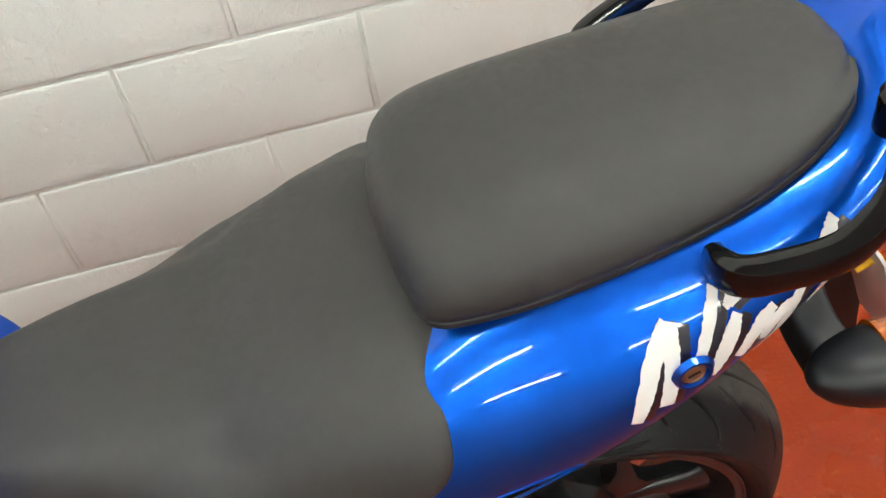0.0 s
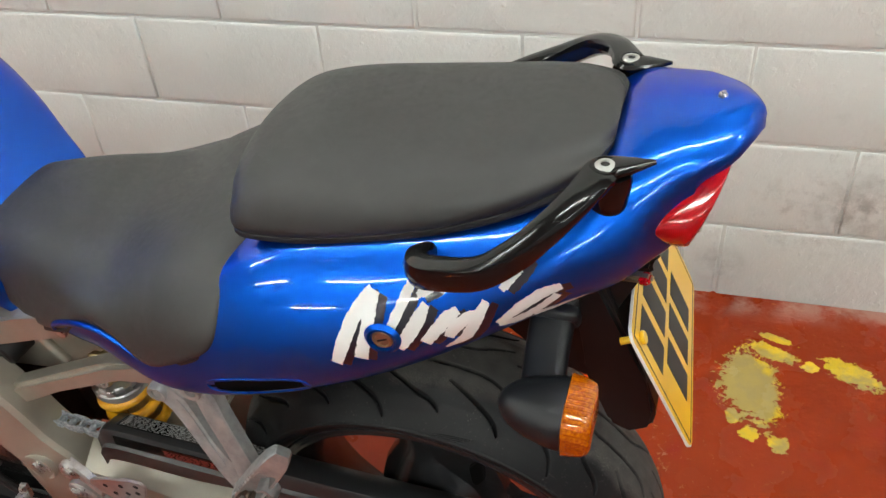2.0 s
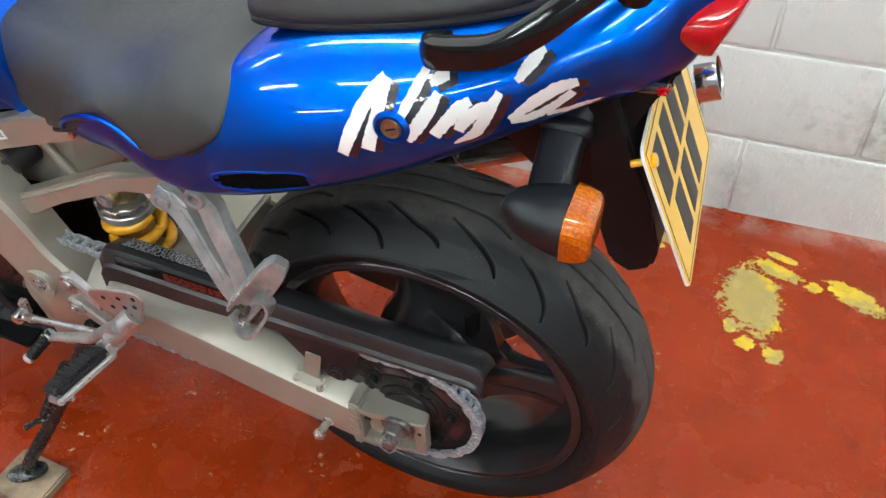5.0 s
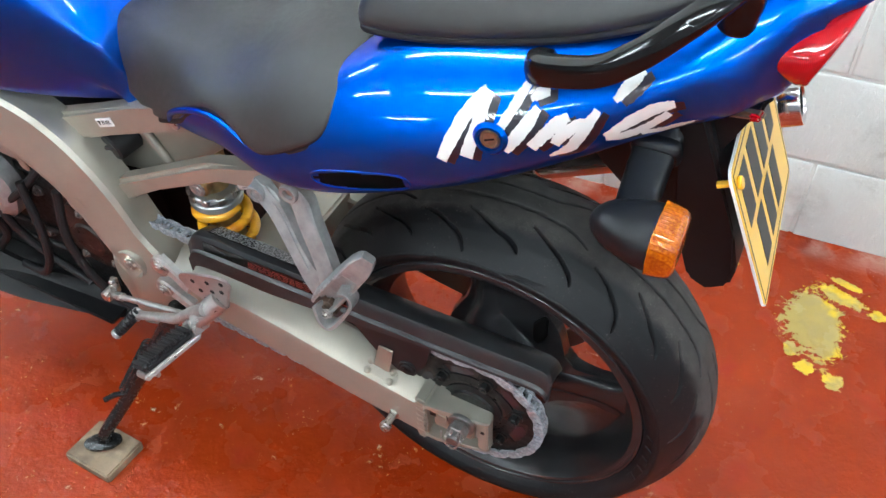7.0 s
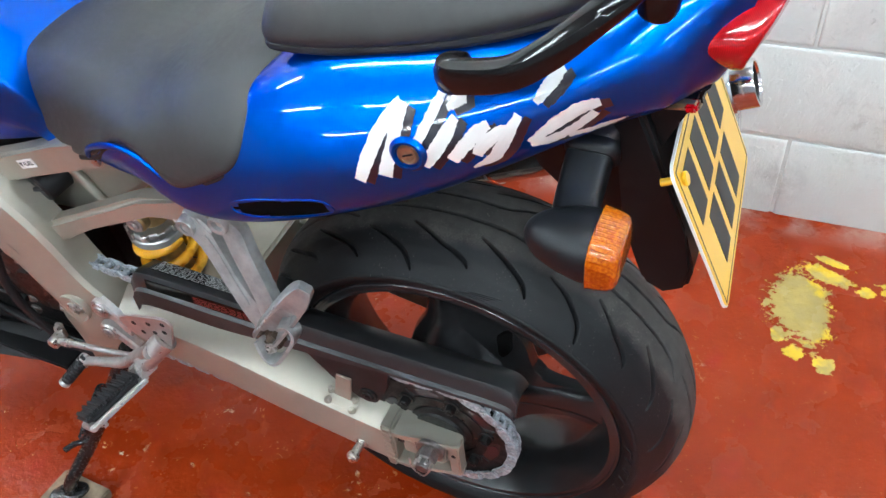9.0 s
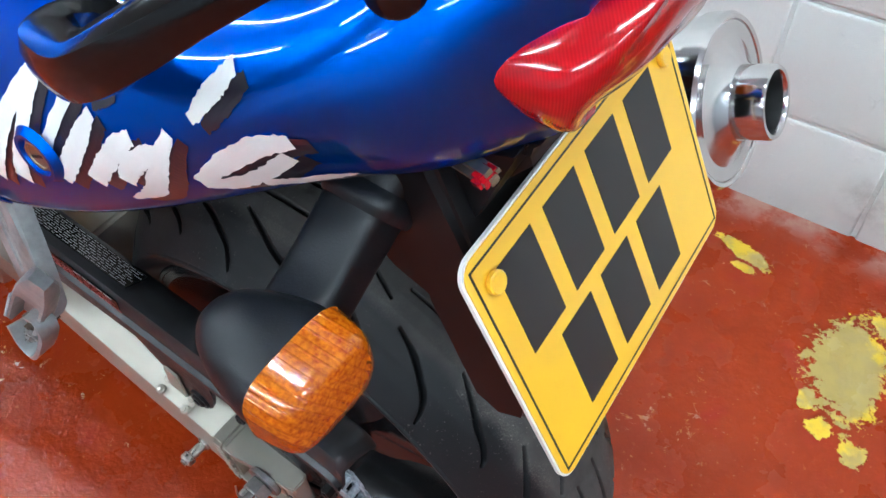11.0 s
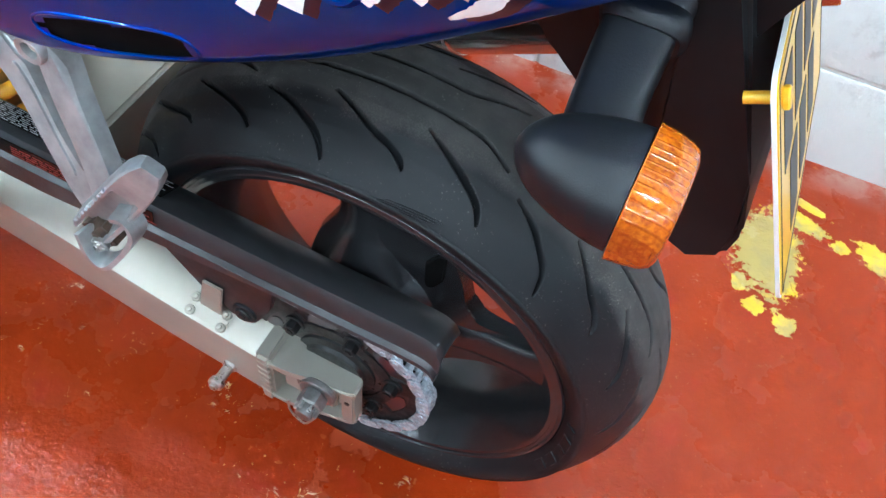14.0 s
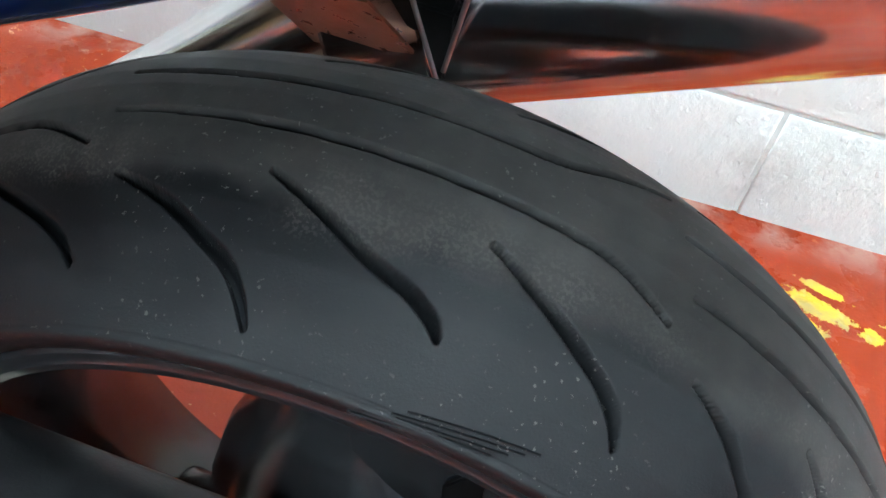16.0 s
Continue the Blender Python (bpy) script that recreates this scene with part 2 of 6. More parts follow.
def floor_material():
    m = bpy.data.materials.new("red_floor_paint")
    m.use_nodes = True
    nt = m.node_tree
    L = nt.links.new
    b = nt.nodes["Principled BSDF"]
    tc = nt.nodes.new("ShaderNodeTexCoord")

    def nz(scale, detail=6.0, rough=0.6, dist=0.0):
        n = nt.nodes.new("ShaderNodeTexNoise")
        n.inputs["Scale"].default_value, n.inputs["Detail"].default_value = scale, detail
        n.inputs["Roughness"].default_value, n.inputs["Distortion"].default_value = rough, dist
        L(tc.outputs["Object"], n.inputs["Vector"])
        return n.outputs["Fac"]

    def rng(v, a, c, lo=0.0, hi=1.0):
        n = nt.nodes.new("ShaderNodeMapRange")
        n.interpolation_type = "SMOOTHSTEP"
        for k, x in zip(("From Min", "From Max", "To Min", "To Max"), (a, c, lo, hi)):
            n.inputs[k].default_value = x
        L(v, n.inputs["Value"])
        return n.outputs["Result"]

    def mth(op, a, c):
        n = nt.nodes.new("ShaderNodeMath")
        n.operation = op
        for i, v in enumerate((a, c)):
            if isinstance(v, (int, float)):
                n.inputs[i].default_value = v
            else:
                L(v, n.inputs[i])
        return n.outputs["Value"]

    def mix(f, a, c):
        n = nt.nodes.new("ShaderNodeMix")
        n.data_type = "RGBA"
        L(f, n.inputs[0])
        for i, v in ((6, a), (7, c)):
            if isinstance(v, tuple):
                n.inputs[i].default_value = (*v, 1)
            else:
                L(v, n.inputs[i])
        return n.outputs[2]

    def blob(cx, cy, rx, ry, turn=0.0):
        mp = nt.nodes.new("ShaderNodeMapping")
        mp.vector_type = "TEXTURE"
        mp.inputs["Location"].default_value = (cx, cy, 0)
        mp.inputs["Rotation"].default_value = (0, 0, radians(turn))
        mp.inputs["Scale"].default_value = (rx, ry, 1)
        L(tc.outputs["Object"], mp.inputs["Vector"])
        ln = nt.nodes.new("ShaderNodeVectorMath")
        ln.operation = "LENGTH"
        L(mp.outputs["Vector"], ln.inputs[0])
        return ln.outputs["Value"]
    sep = nt.nodes.new("ShaderNodeSeparateXYZ")
    L(tc.outputs["Object"], sep.inputs[0])
    worn = rng(sep.outputs["X"], 1.65, 1.05, 0.12, 1.0)       # the floor is rougher towards the side stand
    base = mix(rng(nz(2.2, 4), 0.3, 0.7), (0.225, 0.0205, 0.0020), (0.280, 0.0285, 0.0032))
    base = mix(rng(nz(14, 5), 0.55, 0.8), base, (0.27, 0.018, 0.006))
    # chips and specks of pale dust
    chips = rng(nz(55, 3, 0.5), 0.70, 0.74)
    cluster = rng(nz(4.0, 2), 0.45, 0.62)
    base = mix(mth("MULTIPLY", mth("MULTIPLY", chips, cluster), 0.40), base, (0.46, 0.16, 0.05))
    lifted = mth("MULTIPLY", rng(nz(13, 4, 0.55), 0.60, 0.615), mth("MULTIPLY", worn, rng(nz(3.1, 2), 0.48, 0.6)))
    base = mix(mth("MULTIPLY", lifted, 0.18), base, (0.50, 0.13, 0.06))
    grit = mth("MULTIPLY", rng(nz(150, 3, 0.6), 0.69, 0.71), mth("MULTIPLY", worn, rng(nz(6.5, 3), 0.46, 0.58)))
    base = mix(grit, base, (0.58, 0.33, 0.13))
    flake = mth("MULTIPLY", rng(nz(42, 7, 0.75, 0.6), 0.605, 0.625), mth("MULTIPLY", worn, rng(nz(5.2, 4, 0.7), 0.52, 0.60)))
    base = mix(mth("MULTIPLY", flake, 0.85), base, mix(rng(nz(60, 3), 0.4, 0.6), (0.62, 0.34, 0.10), (0.66, 0.52, 0.38)))
    fine = rng(nz(150, 2, 0.5), 0.70, 0.74)
    base = mix(mth("MULTIPLY", fine, 0.25), base, (0.45, 0.16, 0.06))
    # old yellow paint that shows where the red has lifted
    edge = nz(26, 6, 0.7, 0.4)
    ragged = nz(75, 5, 0.7)
    spots = [(1.606, 2.112, 0.055, 0.100, 10), (1.650, 2.222, 0.056, 0.020, -28), (1.728, 2.191, 0.014, 0.015, 0), (1.805, 2.187, 0.066, 0.027, -34),
             (1.656, 1.972, 0.018, 0.020, 0), (1.603, 1.990, 0.020, 0.015, 20), (1.39, 2.256, 0.050, 0.016, -15), (1.572, 2.030, 0.013, 0.022, 0),
             (1.66, 2.262, 0.040, 0.010, -20), (1.40, 2.221, 0.018, 0.010, 0), (1.95, 2.085, 0.09, 0.025, -30)]
    yellow = None
    for s in spots:
        d = mth("ADD", blob(*s), mth("ADD", mth("MULTIPLY", mth("SUBTRACT", edge, 0.5), 2.0), mth("MULTIPLY", mth("SUBTRACT", ragged, 0.5), 1.5)))
        k = rng(d, 1.06, 0.98)
        yellow = k if yellow is None else mth("MAXIMUM", yellow, k)
    tone = mix(rng(nz(22, 5), 0.35, 0.6), (0.40, 0.30, 0.10), (0.68, 0.46, 0.03))
    grey = rng(mth("ADD", blob(1.600, 2.105, 0.062, 0.105, 10), mth("MULTIPLY", mth("SUBTRACT", nz(18), 0.5), 1.2)), 1.05, 0.85)
    tone = mix(mth("MULTIPLY", grey, 0.85), tone, (0.36, 0.27, 0.10))
    base = mix(yellow, base, tone)
    # dusty band along the foot of the wall
    near = mth("MULTIPLY", rng(sep.outputs["Y"], 2.30, 2.39), rng(nz(9, 6), 0.42, 0.6))
    base = mix(mth("MULTIPLY", near, 0.55), base, (0.46, 0.33, 0.27))
    L(base, b.inputs["Base Color"])
    b.inputs["Roughness"].default_value = 0.3
    L(rng(nz(7, 5), 0.3, 0.7, 0.17, 0.36), b.inputs["Roughness"])
    b.inputs["Specular IOR Level"].default_value = 0.26
    b.inputs["Coat Weight"].default_value = 0.0
    h = mth("ADD", mth("ADD", mth("MULTIPLY", nz(70, 4), 0.6), mth("MULTIPLY", nz(230, 3), 0.22)), mth("MULTIPLY", nz(11, 4), 1.2))
    h = mth("SUBTRACT", h, mth("MULTIPLY", yellow, 0.5))
    h = mth("ADD", h, mth("MULTIPLY", grit, 1.5))
    h = mth("SUBTRACT", h, mth("MULTIPLY", lifted, 0.25))
    bp = nt.nodes.new("ShaderNodeBump")
    bp.inputs["Strength"].default_value, bp.inputs["Distance"].default_value = 0.75, 0.003
    L(h, bp.inputs["Height"])
    L(bp.outputs["Normal"], b.inputs["Normal"])
    return m


def wall_material():
    m = bpy.data.materials.new("painted_block")
    m.use_nodes = True
    nt = m.node_tree
    L = nt.links.new
    b = nt.nodes["Principled BSDF"]
    geo = nt.nodes.new("ShaderNodeNewGeometry")

    def nz(scale, detail=6.0, rough=0.6):
        n = nt.nodes.new("ShaderNodeTexNoise")
        n.inputs["Scale"].default_value, n.inputs["Detail"].default_value, n.inputs["Roughness"].default_value = scale, detail, rough
        L(geo.outputs["Position"], n.inputs["Vector"])
        return n.outputs["Fac"]

    def rng(v, a, c, lo=0.0, hi=1.0):
        n = nt.nodes.new("ShaderNodeMapRange")
        for k, x in zip(("From Min", "From Max", "To Min", "To Max"), (a, c, lo, hi)):
            n.inputs[k].default_value = x
        L(v, n.inputs["Value"])
        return n.outputs["Result"]

    def mix(f, a, c):
        n = nt.nodes.new("ShaderNodeMix")
        n.data_type = "RGBA"
        L(f, n.inputs[0])
        for i, v in ((6, a), (7, c)):
            if isinstance(v, tuple):
                n.inputs[i].default_value = (*v, 1)
            else:
                L(v, n.inputs[i])
        return n.outputs[2]
    col = mix(rng(nz(1.7, 3), 0.35, 0.65), (0.62, 0.63, 0.60), (0.69, 0.695, 0.665))
    scuff = nt.nodes.new("ShaderNodeMath")
    scuff.operation = "MULTIPLY"
    L(rng(nz(3.1, 3), 0.58, 0.72), scuff.inputs[0])
    L(rng(nz(38, 5, 0.7), 0.5, 0.66), scuff.inputs[1])
    half = nt.nodes.new("ShaderNodeMath")
    half.operation = "MULTIPLY"
    L(scuff.outputs[0], half.inputs[0])
    half.inputs[1].default_value = 0.3
    col = mix(half.outputs[0], col, (0.25, 0.23, 0.21))
    for place, size, depth in (((1.78, 2.39, 0.27), 0.10, 0.55), ((1.53, 2.39, 0.10), 0.07, 0.40)):
        dist = nt.nodes.new("ShaderNodeVectorMath")
        dist.operation = "DISTANCE"
        dist.inputs[1].default_value = place
        L(geo.outputs["Position"], dist.inputs[0])
        smudge = nt.nodes.new("ShaderNodeMath")
        smudge.operation = "MULTIPLY"
        L(rng(dist.outputs["Value"], size, size * 0.2, 0.0, depth), smudge.inputs[0])
        L(rng(nz(24, 6, 0.7), 0.40, 0.62), smudge.inputs[1])
        col = mix(smudge.outputs[0], col, (0.20, 0.19, 0.17))
    L(col, b.inputs["Base Color"])
    b.inputs["Roughness"].default_value = 0.55
    last = None
    for strength, dist, v in ((0.9, 0.006, nz(19, 5)), (0.7, 0.0016, nz(120, 4, 0.65)), (0.35, 0.003, rng(nz(60, 2, 0.4), 0.34, 0.27))):
        bp = nt.nodes.new("ShaderNodeBump")
        bp.inputs["Strength"].default_value, bp.inputs["Distance"].default_value = strength, dist
        L(v, bp.inputs["Height"])
        if last:
            L(last.outputs["Normal"], bp.inputs["Normal"])
        last = bp
    L(last.outputs["Normal"], b.inputs["Normal"])
    return m


def tyre_material():
    m = material("tyre_rubber", (0.020, 0.021, 0.023), rough=0.50, spec=0.22, bump=0.05, bump_scale=90, fine=0.10, fine_scale=900, vary_scale=9, rough_vary=0.1)
    nt = m.node_tree
    L = nt.links.new
    b = nt.nodes["Principled BSDF"]
    tc = nt.nodes.new("ShaderNodeTexCoord")
    sep = nt.nodes.new("ShaderNodeSeparateXYZ")
    L(tc.outputs["Object"], sep.inputs[0])

    def nz(scale, detail=5.0):
        n = nt.nodes.new("ShaderNodeTexNoise")
        n.inputs["Scale"].default_value, n.inputs["Detail"].default_value = scale, detail
        L(tc.outputs["Object"], n.inputs["Vector"])
        return n.outputs["Fac"]

    def rng(v, a, c, lo=0.0, hi=1.0):
        n = nt.nodes.new("ShaderNodeMapRange")
        n.interpolation_type = "SMOOTHSTEP"
        for k, x in zip(("From Min", "From Max", "To Min", "To Max"), (a, c, lo, hi)):
            n.inputs[k].default_value = x
        L(v, n.inputs["Value"])
        return n.outputs["Result"]

    def mul(a, c, op="MULTIPLY"):
        n = nt.nodes.new("ShaderNodeMath")
        n.operation = op
        for i, v in enumerate((a, c)):
            if isinstance(v, (int, float)):
                n.inputs[i].default_value = v
            else:
                L(v, n.inputs[i])
        return n.outputs["Value"]

    def mix(f, a, c):
        n = nt.nodes.new("ShaderNodeMix")
        n.data_type = "RGBA"
        L(f, n.inputs[0])
        for i, v in ((6, a), (7, c)):
            if isinstance(v, tuple):
                n.inputs[i].default_value = (*v, 1)
            else:
                L(v, n.inputs[i])
        return n.outputs[2]
    ab = nt.nodes.new("ShaderNodeMath")
    ab.operation = "ABSOLUTE"
    L(sep.outputs["Y"], ab.inputs[0])
    y = ab.outputs["Value"]
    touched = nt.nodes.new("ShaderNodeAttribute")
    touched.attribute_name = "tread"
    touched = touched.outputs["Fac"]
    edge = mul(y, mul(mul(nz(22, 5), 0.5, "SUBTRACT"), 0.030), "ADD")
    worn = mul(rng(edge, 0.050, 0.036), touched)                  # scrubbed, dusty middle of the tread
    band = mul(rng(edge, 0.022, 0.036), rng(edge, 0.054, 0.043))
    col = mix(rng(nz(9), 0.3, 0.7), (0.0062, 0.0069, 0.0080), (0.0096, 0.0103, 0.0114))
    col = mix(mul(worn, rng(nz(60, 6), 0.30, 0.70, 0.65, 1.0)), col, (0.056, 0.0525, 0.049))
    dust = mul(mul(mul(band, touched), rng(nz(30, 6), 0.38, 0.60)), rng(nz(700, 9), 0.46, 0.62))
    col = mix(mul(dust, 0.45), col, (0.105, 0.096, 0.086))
    dirt = mul(rng(nz(420, 3), 0.66, 0.70), rng(nz(13, 3), 0.42, 0.58))
    col = mix(mul(dirt, 0.5), col, (0.20, 0.19, 0.17))
    rough = mix(worn, (0.46, 0.46, 0.46), (0.66, 0.66, 0.66))
    L(rough, b.inputs["Roughness"])
    L(col, b.inputs["Base Color"])
    return m


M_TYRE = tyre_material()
M_FLOOR = floor_material()
M_WALL = wall_material()


def lamp_material(strength):
    m = bpy.data.materials.new("lit_tube_diffuser")
    m.use_nodes = True
    nt = m.node_tree
    e = nt.nodes.new("ShaderNodeEmission")
    e.inputs["Color"].default_value = (0.90, 1.0, 0.97, 1)
    e.inputs["Strength"].default_value = strength
    nt.links.new(e.outputs[0], nt.nodes["Material Output"].inputs["Surface"])
    return m


M_LAMP = lamp_material(90.0)


# ---------------------------------------------------------------- mesh helpers
def finish(bm, name, mat, smooth=35.0):
    bmesh.ops.recalc_face_normals(bm, faces=bm.faces)
    me = bpy.data.meshes.new(name)
    bm.to_mesh(me)
    bm.free()
    me.materials.append(mat)
    if smooth:
        me.shade_smooth()
        me.set_sharp_from_angle(angle=radians(smooth))
    return me


def part(name, bm, mat, parent=None, label="", smooth=35.0):
    ob = new(name, finish(bm, name, mat, smooth) if isinstance(bm, bmesh.types.BMesh) else bm)
    if parent is not None:
        ob.parent = parent
    if label:
        tagged(ob, label)
    return ob


def spline(pts, n):
    """n + 1 points on a Catmull-Rom curve through pts (rows of numbers)."""
    p = np.array(pts, float)
    k = len(p)
    q = np.vstack([2 * p[0] - p[1], p, 2 * p[-1] - p[-2]])
    out = []
    for u in np.linspace(0, k - 1, n + 1):
        i = min(int(u), k - 2)
        f = u - i
        a, b, c, d = q[i:i + 4]
        out.append(0.5 * (2 * b + (c - a) * f + (2 * a - 5 * b + 4 * c - d) * f * f + (3 * b - a - 3 * c + d) * f ** 3))
    return np.array(out)


def skin(bm, rings, closed=True, caps=True):
    """Faces between rings of equally many points."""
    vs = [[bm.verts.new(p) for p in r] for r in rings]
    n = len(vs[0])
    for a, b in zip(vs, vs[1:]):
        for i in range(n if closed else n - 1):
            j = (i + 1) % n
            try:
                bm.faces.new((a[i], a[j], b[j], b[i]))
            except ValueError:
                pass
    if caps and closed:
        for r in (vs[0], vs[-1]):
            try:
                bm.faces.new(r)
            except ValueError:
                pass
    return vs


def tube(path, radius, n=24, seg=12, flat=1.0, side=(0, 1, 0), caps=True, bm=None, power=1.0):
    """A bar along a smoothed path. radius: one number, or one for each point. flat: its height over its width; power under 1 squares its section."""
    bm = bm or bmesh.new()
    rad = [radius] * len(path) if isinstance(radius, (int, float)) else radius
    c = spline([(*p, r) for p, r in zip(path, rad)], n) if len(path) > 2 else np.array([(*p, r) for p, r in zip(path, rad)])
    rings = []
    for i, p in enumerate(c):
        d = Vector(c[min(i + 1, len(c) - 1)][:3]) - Vector(c[max(i - 1, 0)][:3])
        d.normalize()
        u = Vector(side).cross(d)
        if u.length < 1e-4:
            u = Vector((0, 0, 1)).cross(d)
        u.normalize()
        v = d.cross(u).normalized()
        rings.append([Vector(p[:3]) + float(p[3]) * (math.copysign(abs(math.cos(a)) ** power, math.cos(a)) * v + flat * math.copysign(abs(math.sin(a)) ** power, math.sin(a)) * u) for a in np.linspace(0, 2 * math.pi, seg, endpoint=False)])
    skin(bm, rings, True, caps)
    return bm


def prism(pts, y0, y1, bevel=0.003, seg=2, bm=None):
    """A plate with the outline pts (x, z) between y0 and y1."""
    own = bmesh.new()
    n = len(pts)
    a = [own.verts.new((x, y0, z)) for x, z in pts]
    b = [own.verts.new((x, y1, z)) for x, z in pts]
    own.faces.new(a)
    own.faces.new(b[::-1])
    for i in range(n):
        own.faces.new((a[i], b[i], b[(i + 1) % n], a[(i + 1) % n]))
    if bevel:
        bmesh.ops.bevel(own, geom=own.edges[:], offset=bevel, segments=seg, affect="EDGES", clamp_overlap=True)
    return join(own, bm)


def join(own, bm):
    if bm is None:
        return own
    me = bpy.data.meshes.new("tmp")
    own.to_mesh(me)
    own.free()
    bm.from_mesh(me)
    bpy.data.meshes.remove(me)
    return bm


def box(size, m=None, bevel=0.002, seg=2, bm=None):
    own = bmesh.new()
    bmesh.ops.create_cube(own, size=1.0, matrix=Matrix.Diagonal((*size, 1)))
    if bevel:
        bmesh.ops.bevel(own, geom=own.edges[:], offset=bevel, segments=seg, affect="EDGES", clamp_overlap=True)
    if m is not None:
        bmesh.ops.transform(own, matrix=m, verts=own.verts)
    return join(own, bm)


def lathe(profile, centre, axis="y", seg=48, bm=None, closed=False):
    """Turns a profile of (radius, along) round an axis through centre."""
    bm = bm or bmesh.new()
    rings = []
    for k in range(seg):
        a = 2 * math.pi * k / seg
        c, s = math.cos(a), math.sin(a)
        ring = []
        for r, t in profile:
            o = {"y": (r * c, t, r * s), "x": (t, r * c, r * s), "z": (r * c, r * s, t)}[axis]
            ring.append(Vector(centre) + Vector(o))
        rings.append(ring)
    vs = [[bm.verts.new(p) for p in r] for r in rings]
    n = len(profile)
    for k in range(seg):
        a, b = vs[k], vs[(k + 1) % seg]
        for i in range(n if closed else n - 1):
            j = (i + 1) % n
            bm.faces.new((a[i], a[j], b[j], b[i]))
    if not closed:
        for i in (0, n - 1):
            if profile[i][0] > 1e-5:
                bm.faces.new([v[i] for v in vs])
    bmesh.ops.remove_doubles(bm, verts=bm.verts, dist=1e-6)
    return bm


def rod(p0, p1, r, seg=16, bevel=0.0, bm=None, r1=None):
    """A straight bar, its ends chamfered; seg 6 makes a hexagon."""
    own = bmesh.new()
    d = Vector(p1) - Vector(p0)
    q = d.to_track_quat("Z", "Y").to_matrix().to_4x4()
    h = d.length
    e = min(bevel, h / 3)
    r1 = r if r1 is None else r1
    prof = [(r - e, 0), (r, e), (r1, h - e), (r1 - e, h)] if bevel else [(r, 0), (r1, h)]
    lathe(prof, (0, 0, 0), "z", seg, own)
    bmesh.ops.transform(own, matrix=Matrix.Translation(p0) @ q, verts=own.verts)
    return join(own, bm)


def bolt(name, parent, at, out, r=0.008, h=0.007, mat=None, hexagon=True, washer=True, label=""):
    """A screw head that stands out from at along out."""
    a, o = Vector(at), Vector(out).normalized()
    bm = bmesh.new()
    if washer:
        rod(a - o * 0.002, a + o * 0.0025, r * 1.45, 20, 0.0006, bm)
    rod(a, a + o * h, r, 6 if hexagon else 20, 0.0012, bm)
    rod(a + o * h * 0.9, a + o * (h + 0.0015), r * 0.5, 6, 0.0, bm)
    return part(name, bm, mat or M_STEEL, parent, label)


def sweep(path, sizes, section, n=50, up=(0, 0, 1), bm=None):
    """A bar with an outline of its own, (across, up) in units of sizes (half width, half height), along a smoothed path."""
    bm = bm or bmesh.new()
    c = spline([(*p, *s) for p, s in zip(path, sizes)], n)
    rings = []
    for i, p in enumerate(c):
        d = Vector(c[min(i + 1, n)][:3]) - Vector(c[max(i - 1, 0)][:3])
        d.normalize()
        u = d.cross(Vector(up)).normalized()
        v = u.cross(d).normalized()
        rings.append([Vector(p[:3]) + u * (s * float(p[3])) + v * (t * float(p[4])) for s, t in section])
    skin(bm, rings)
    return bm


def text_mesh(words, size, m, mat, depth=0.0002):
    """Flat raised letters in the built-in font, laid by the matrix m."""
    cu = bpy.data.curves.new("letters", "FONT")
    cu.body, cu.size, cu.extrude = words, size, depth
    cu.align_x, cu.align_y = "CENTER", "CENTER"
    ob = bpy.data.objects.new("letters", cu)
    bpy.context.scene.collection.objects.link(ob)
    me = bpy.data.meshes.new_from_object(ob.evaluated_get(bpy.context.evaluated_depsgraph_get()))
    bpy.data.objects.remove(ob)
    me.transform(m)
    me.materials.clear()
    me.materials.append(mat)
    return me


# ---------------------------------------------------------------- the room
WALL_Y = 2.39
FLOOR = 0.0145
X0, X1, Y0 = -6.2, 5.0, -5.2


def slab(name, size, at, mat, label, bevel=0.0):
    return tagged(part(name, box(size, Matrix.Translation(at), bevel), mat, smooth=0), label, "", "", "structure")


slab("floor", (X1 - X0 + 0.4, WALL_Y - Y0 + 0.4, 0.1), ((X0 + X1) / 2, (WALL_Y + Y0) / 2, FLOOR - 0.05), M_FLOOR, "glossy red painted concrete floor with chips and yellow patches")
wall_north = slab("wall_north", (X1 - X0, 0.2, CEILING), ((X0 + X1) / 2, WALL_Y + 0.1045, CEILING / 2), M_WALL, "white painted concrete block wall")
slab("wall_south", (X1 - X0, 0.2, CEILING), ((X0 + X1) / 2, Y0 - 0.1, CEILING / 2), M_FAR, "plain grey painted wall")
slab("wall_west", (0.2, WALL_Y - Y0, CEILING), (X0 - 0.1, (WALL_Y + Y0) / 2, CEILING / 2), M_FAR, "plain grey painted wall")
slab("wall_east", (0.2, WALL_Y - Y0, CEILING), (X1 + 0.1, (WALL_Y + Y0) / 2, CEILING / 2), M_FAR, "plain grey painted wall")
slab("ceiling", (X1 - X0 + 0.4, WALL_Y - Y0 + 0.4, 0.1), ((X0 + X1) / 2, (WALL_Y + Y0) / 2, CEILING + 0.05), M_GREY, "plain grey ceiling")


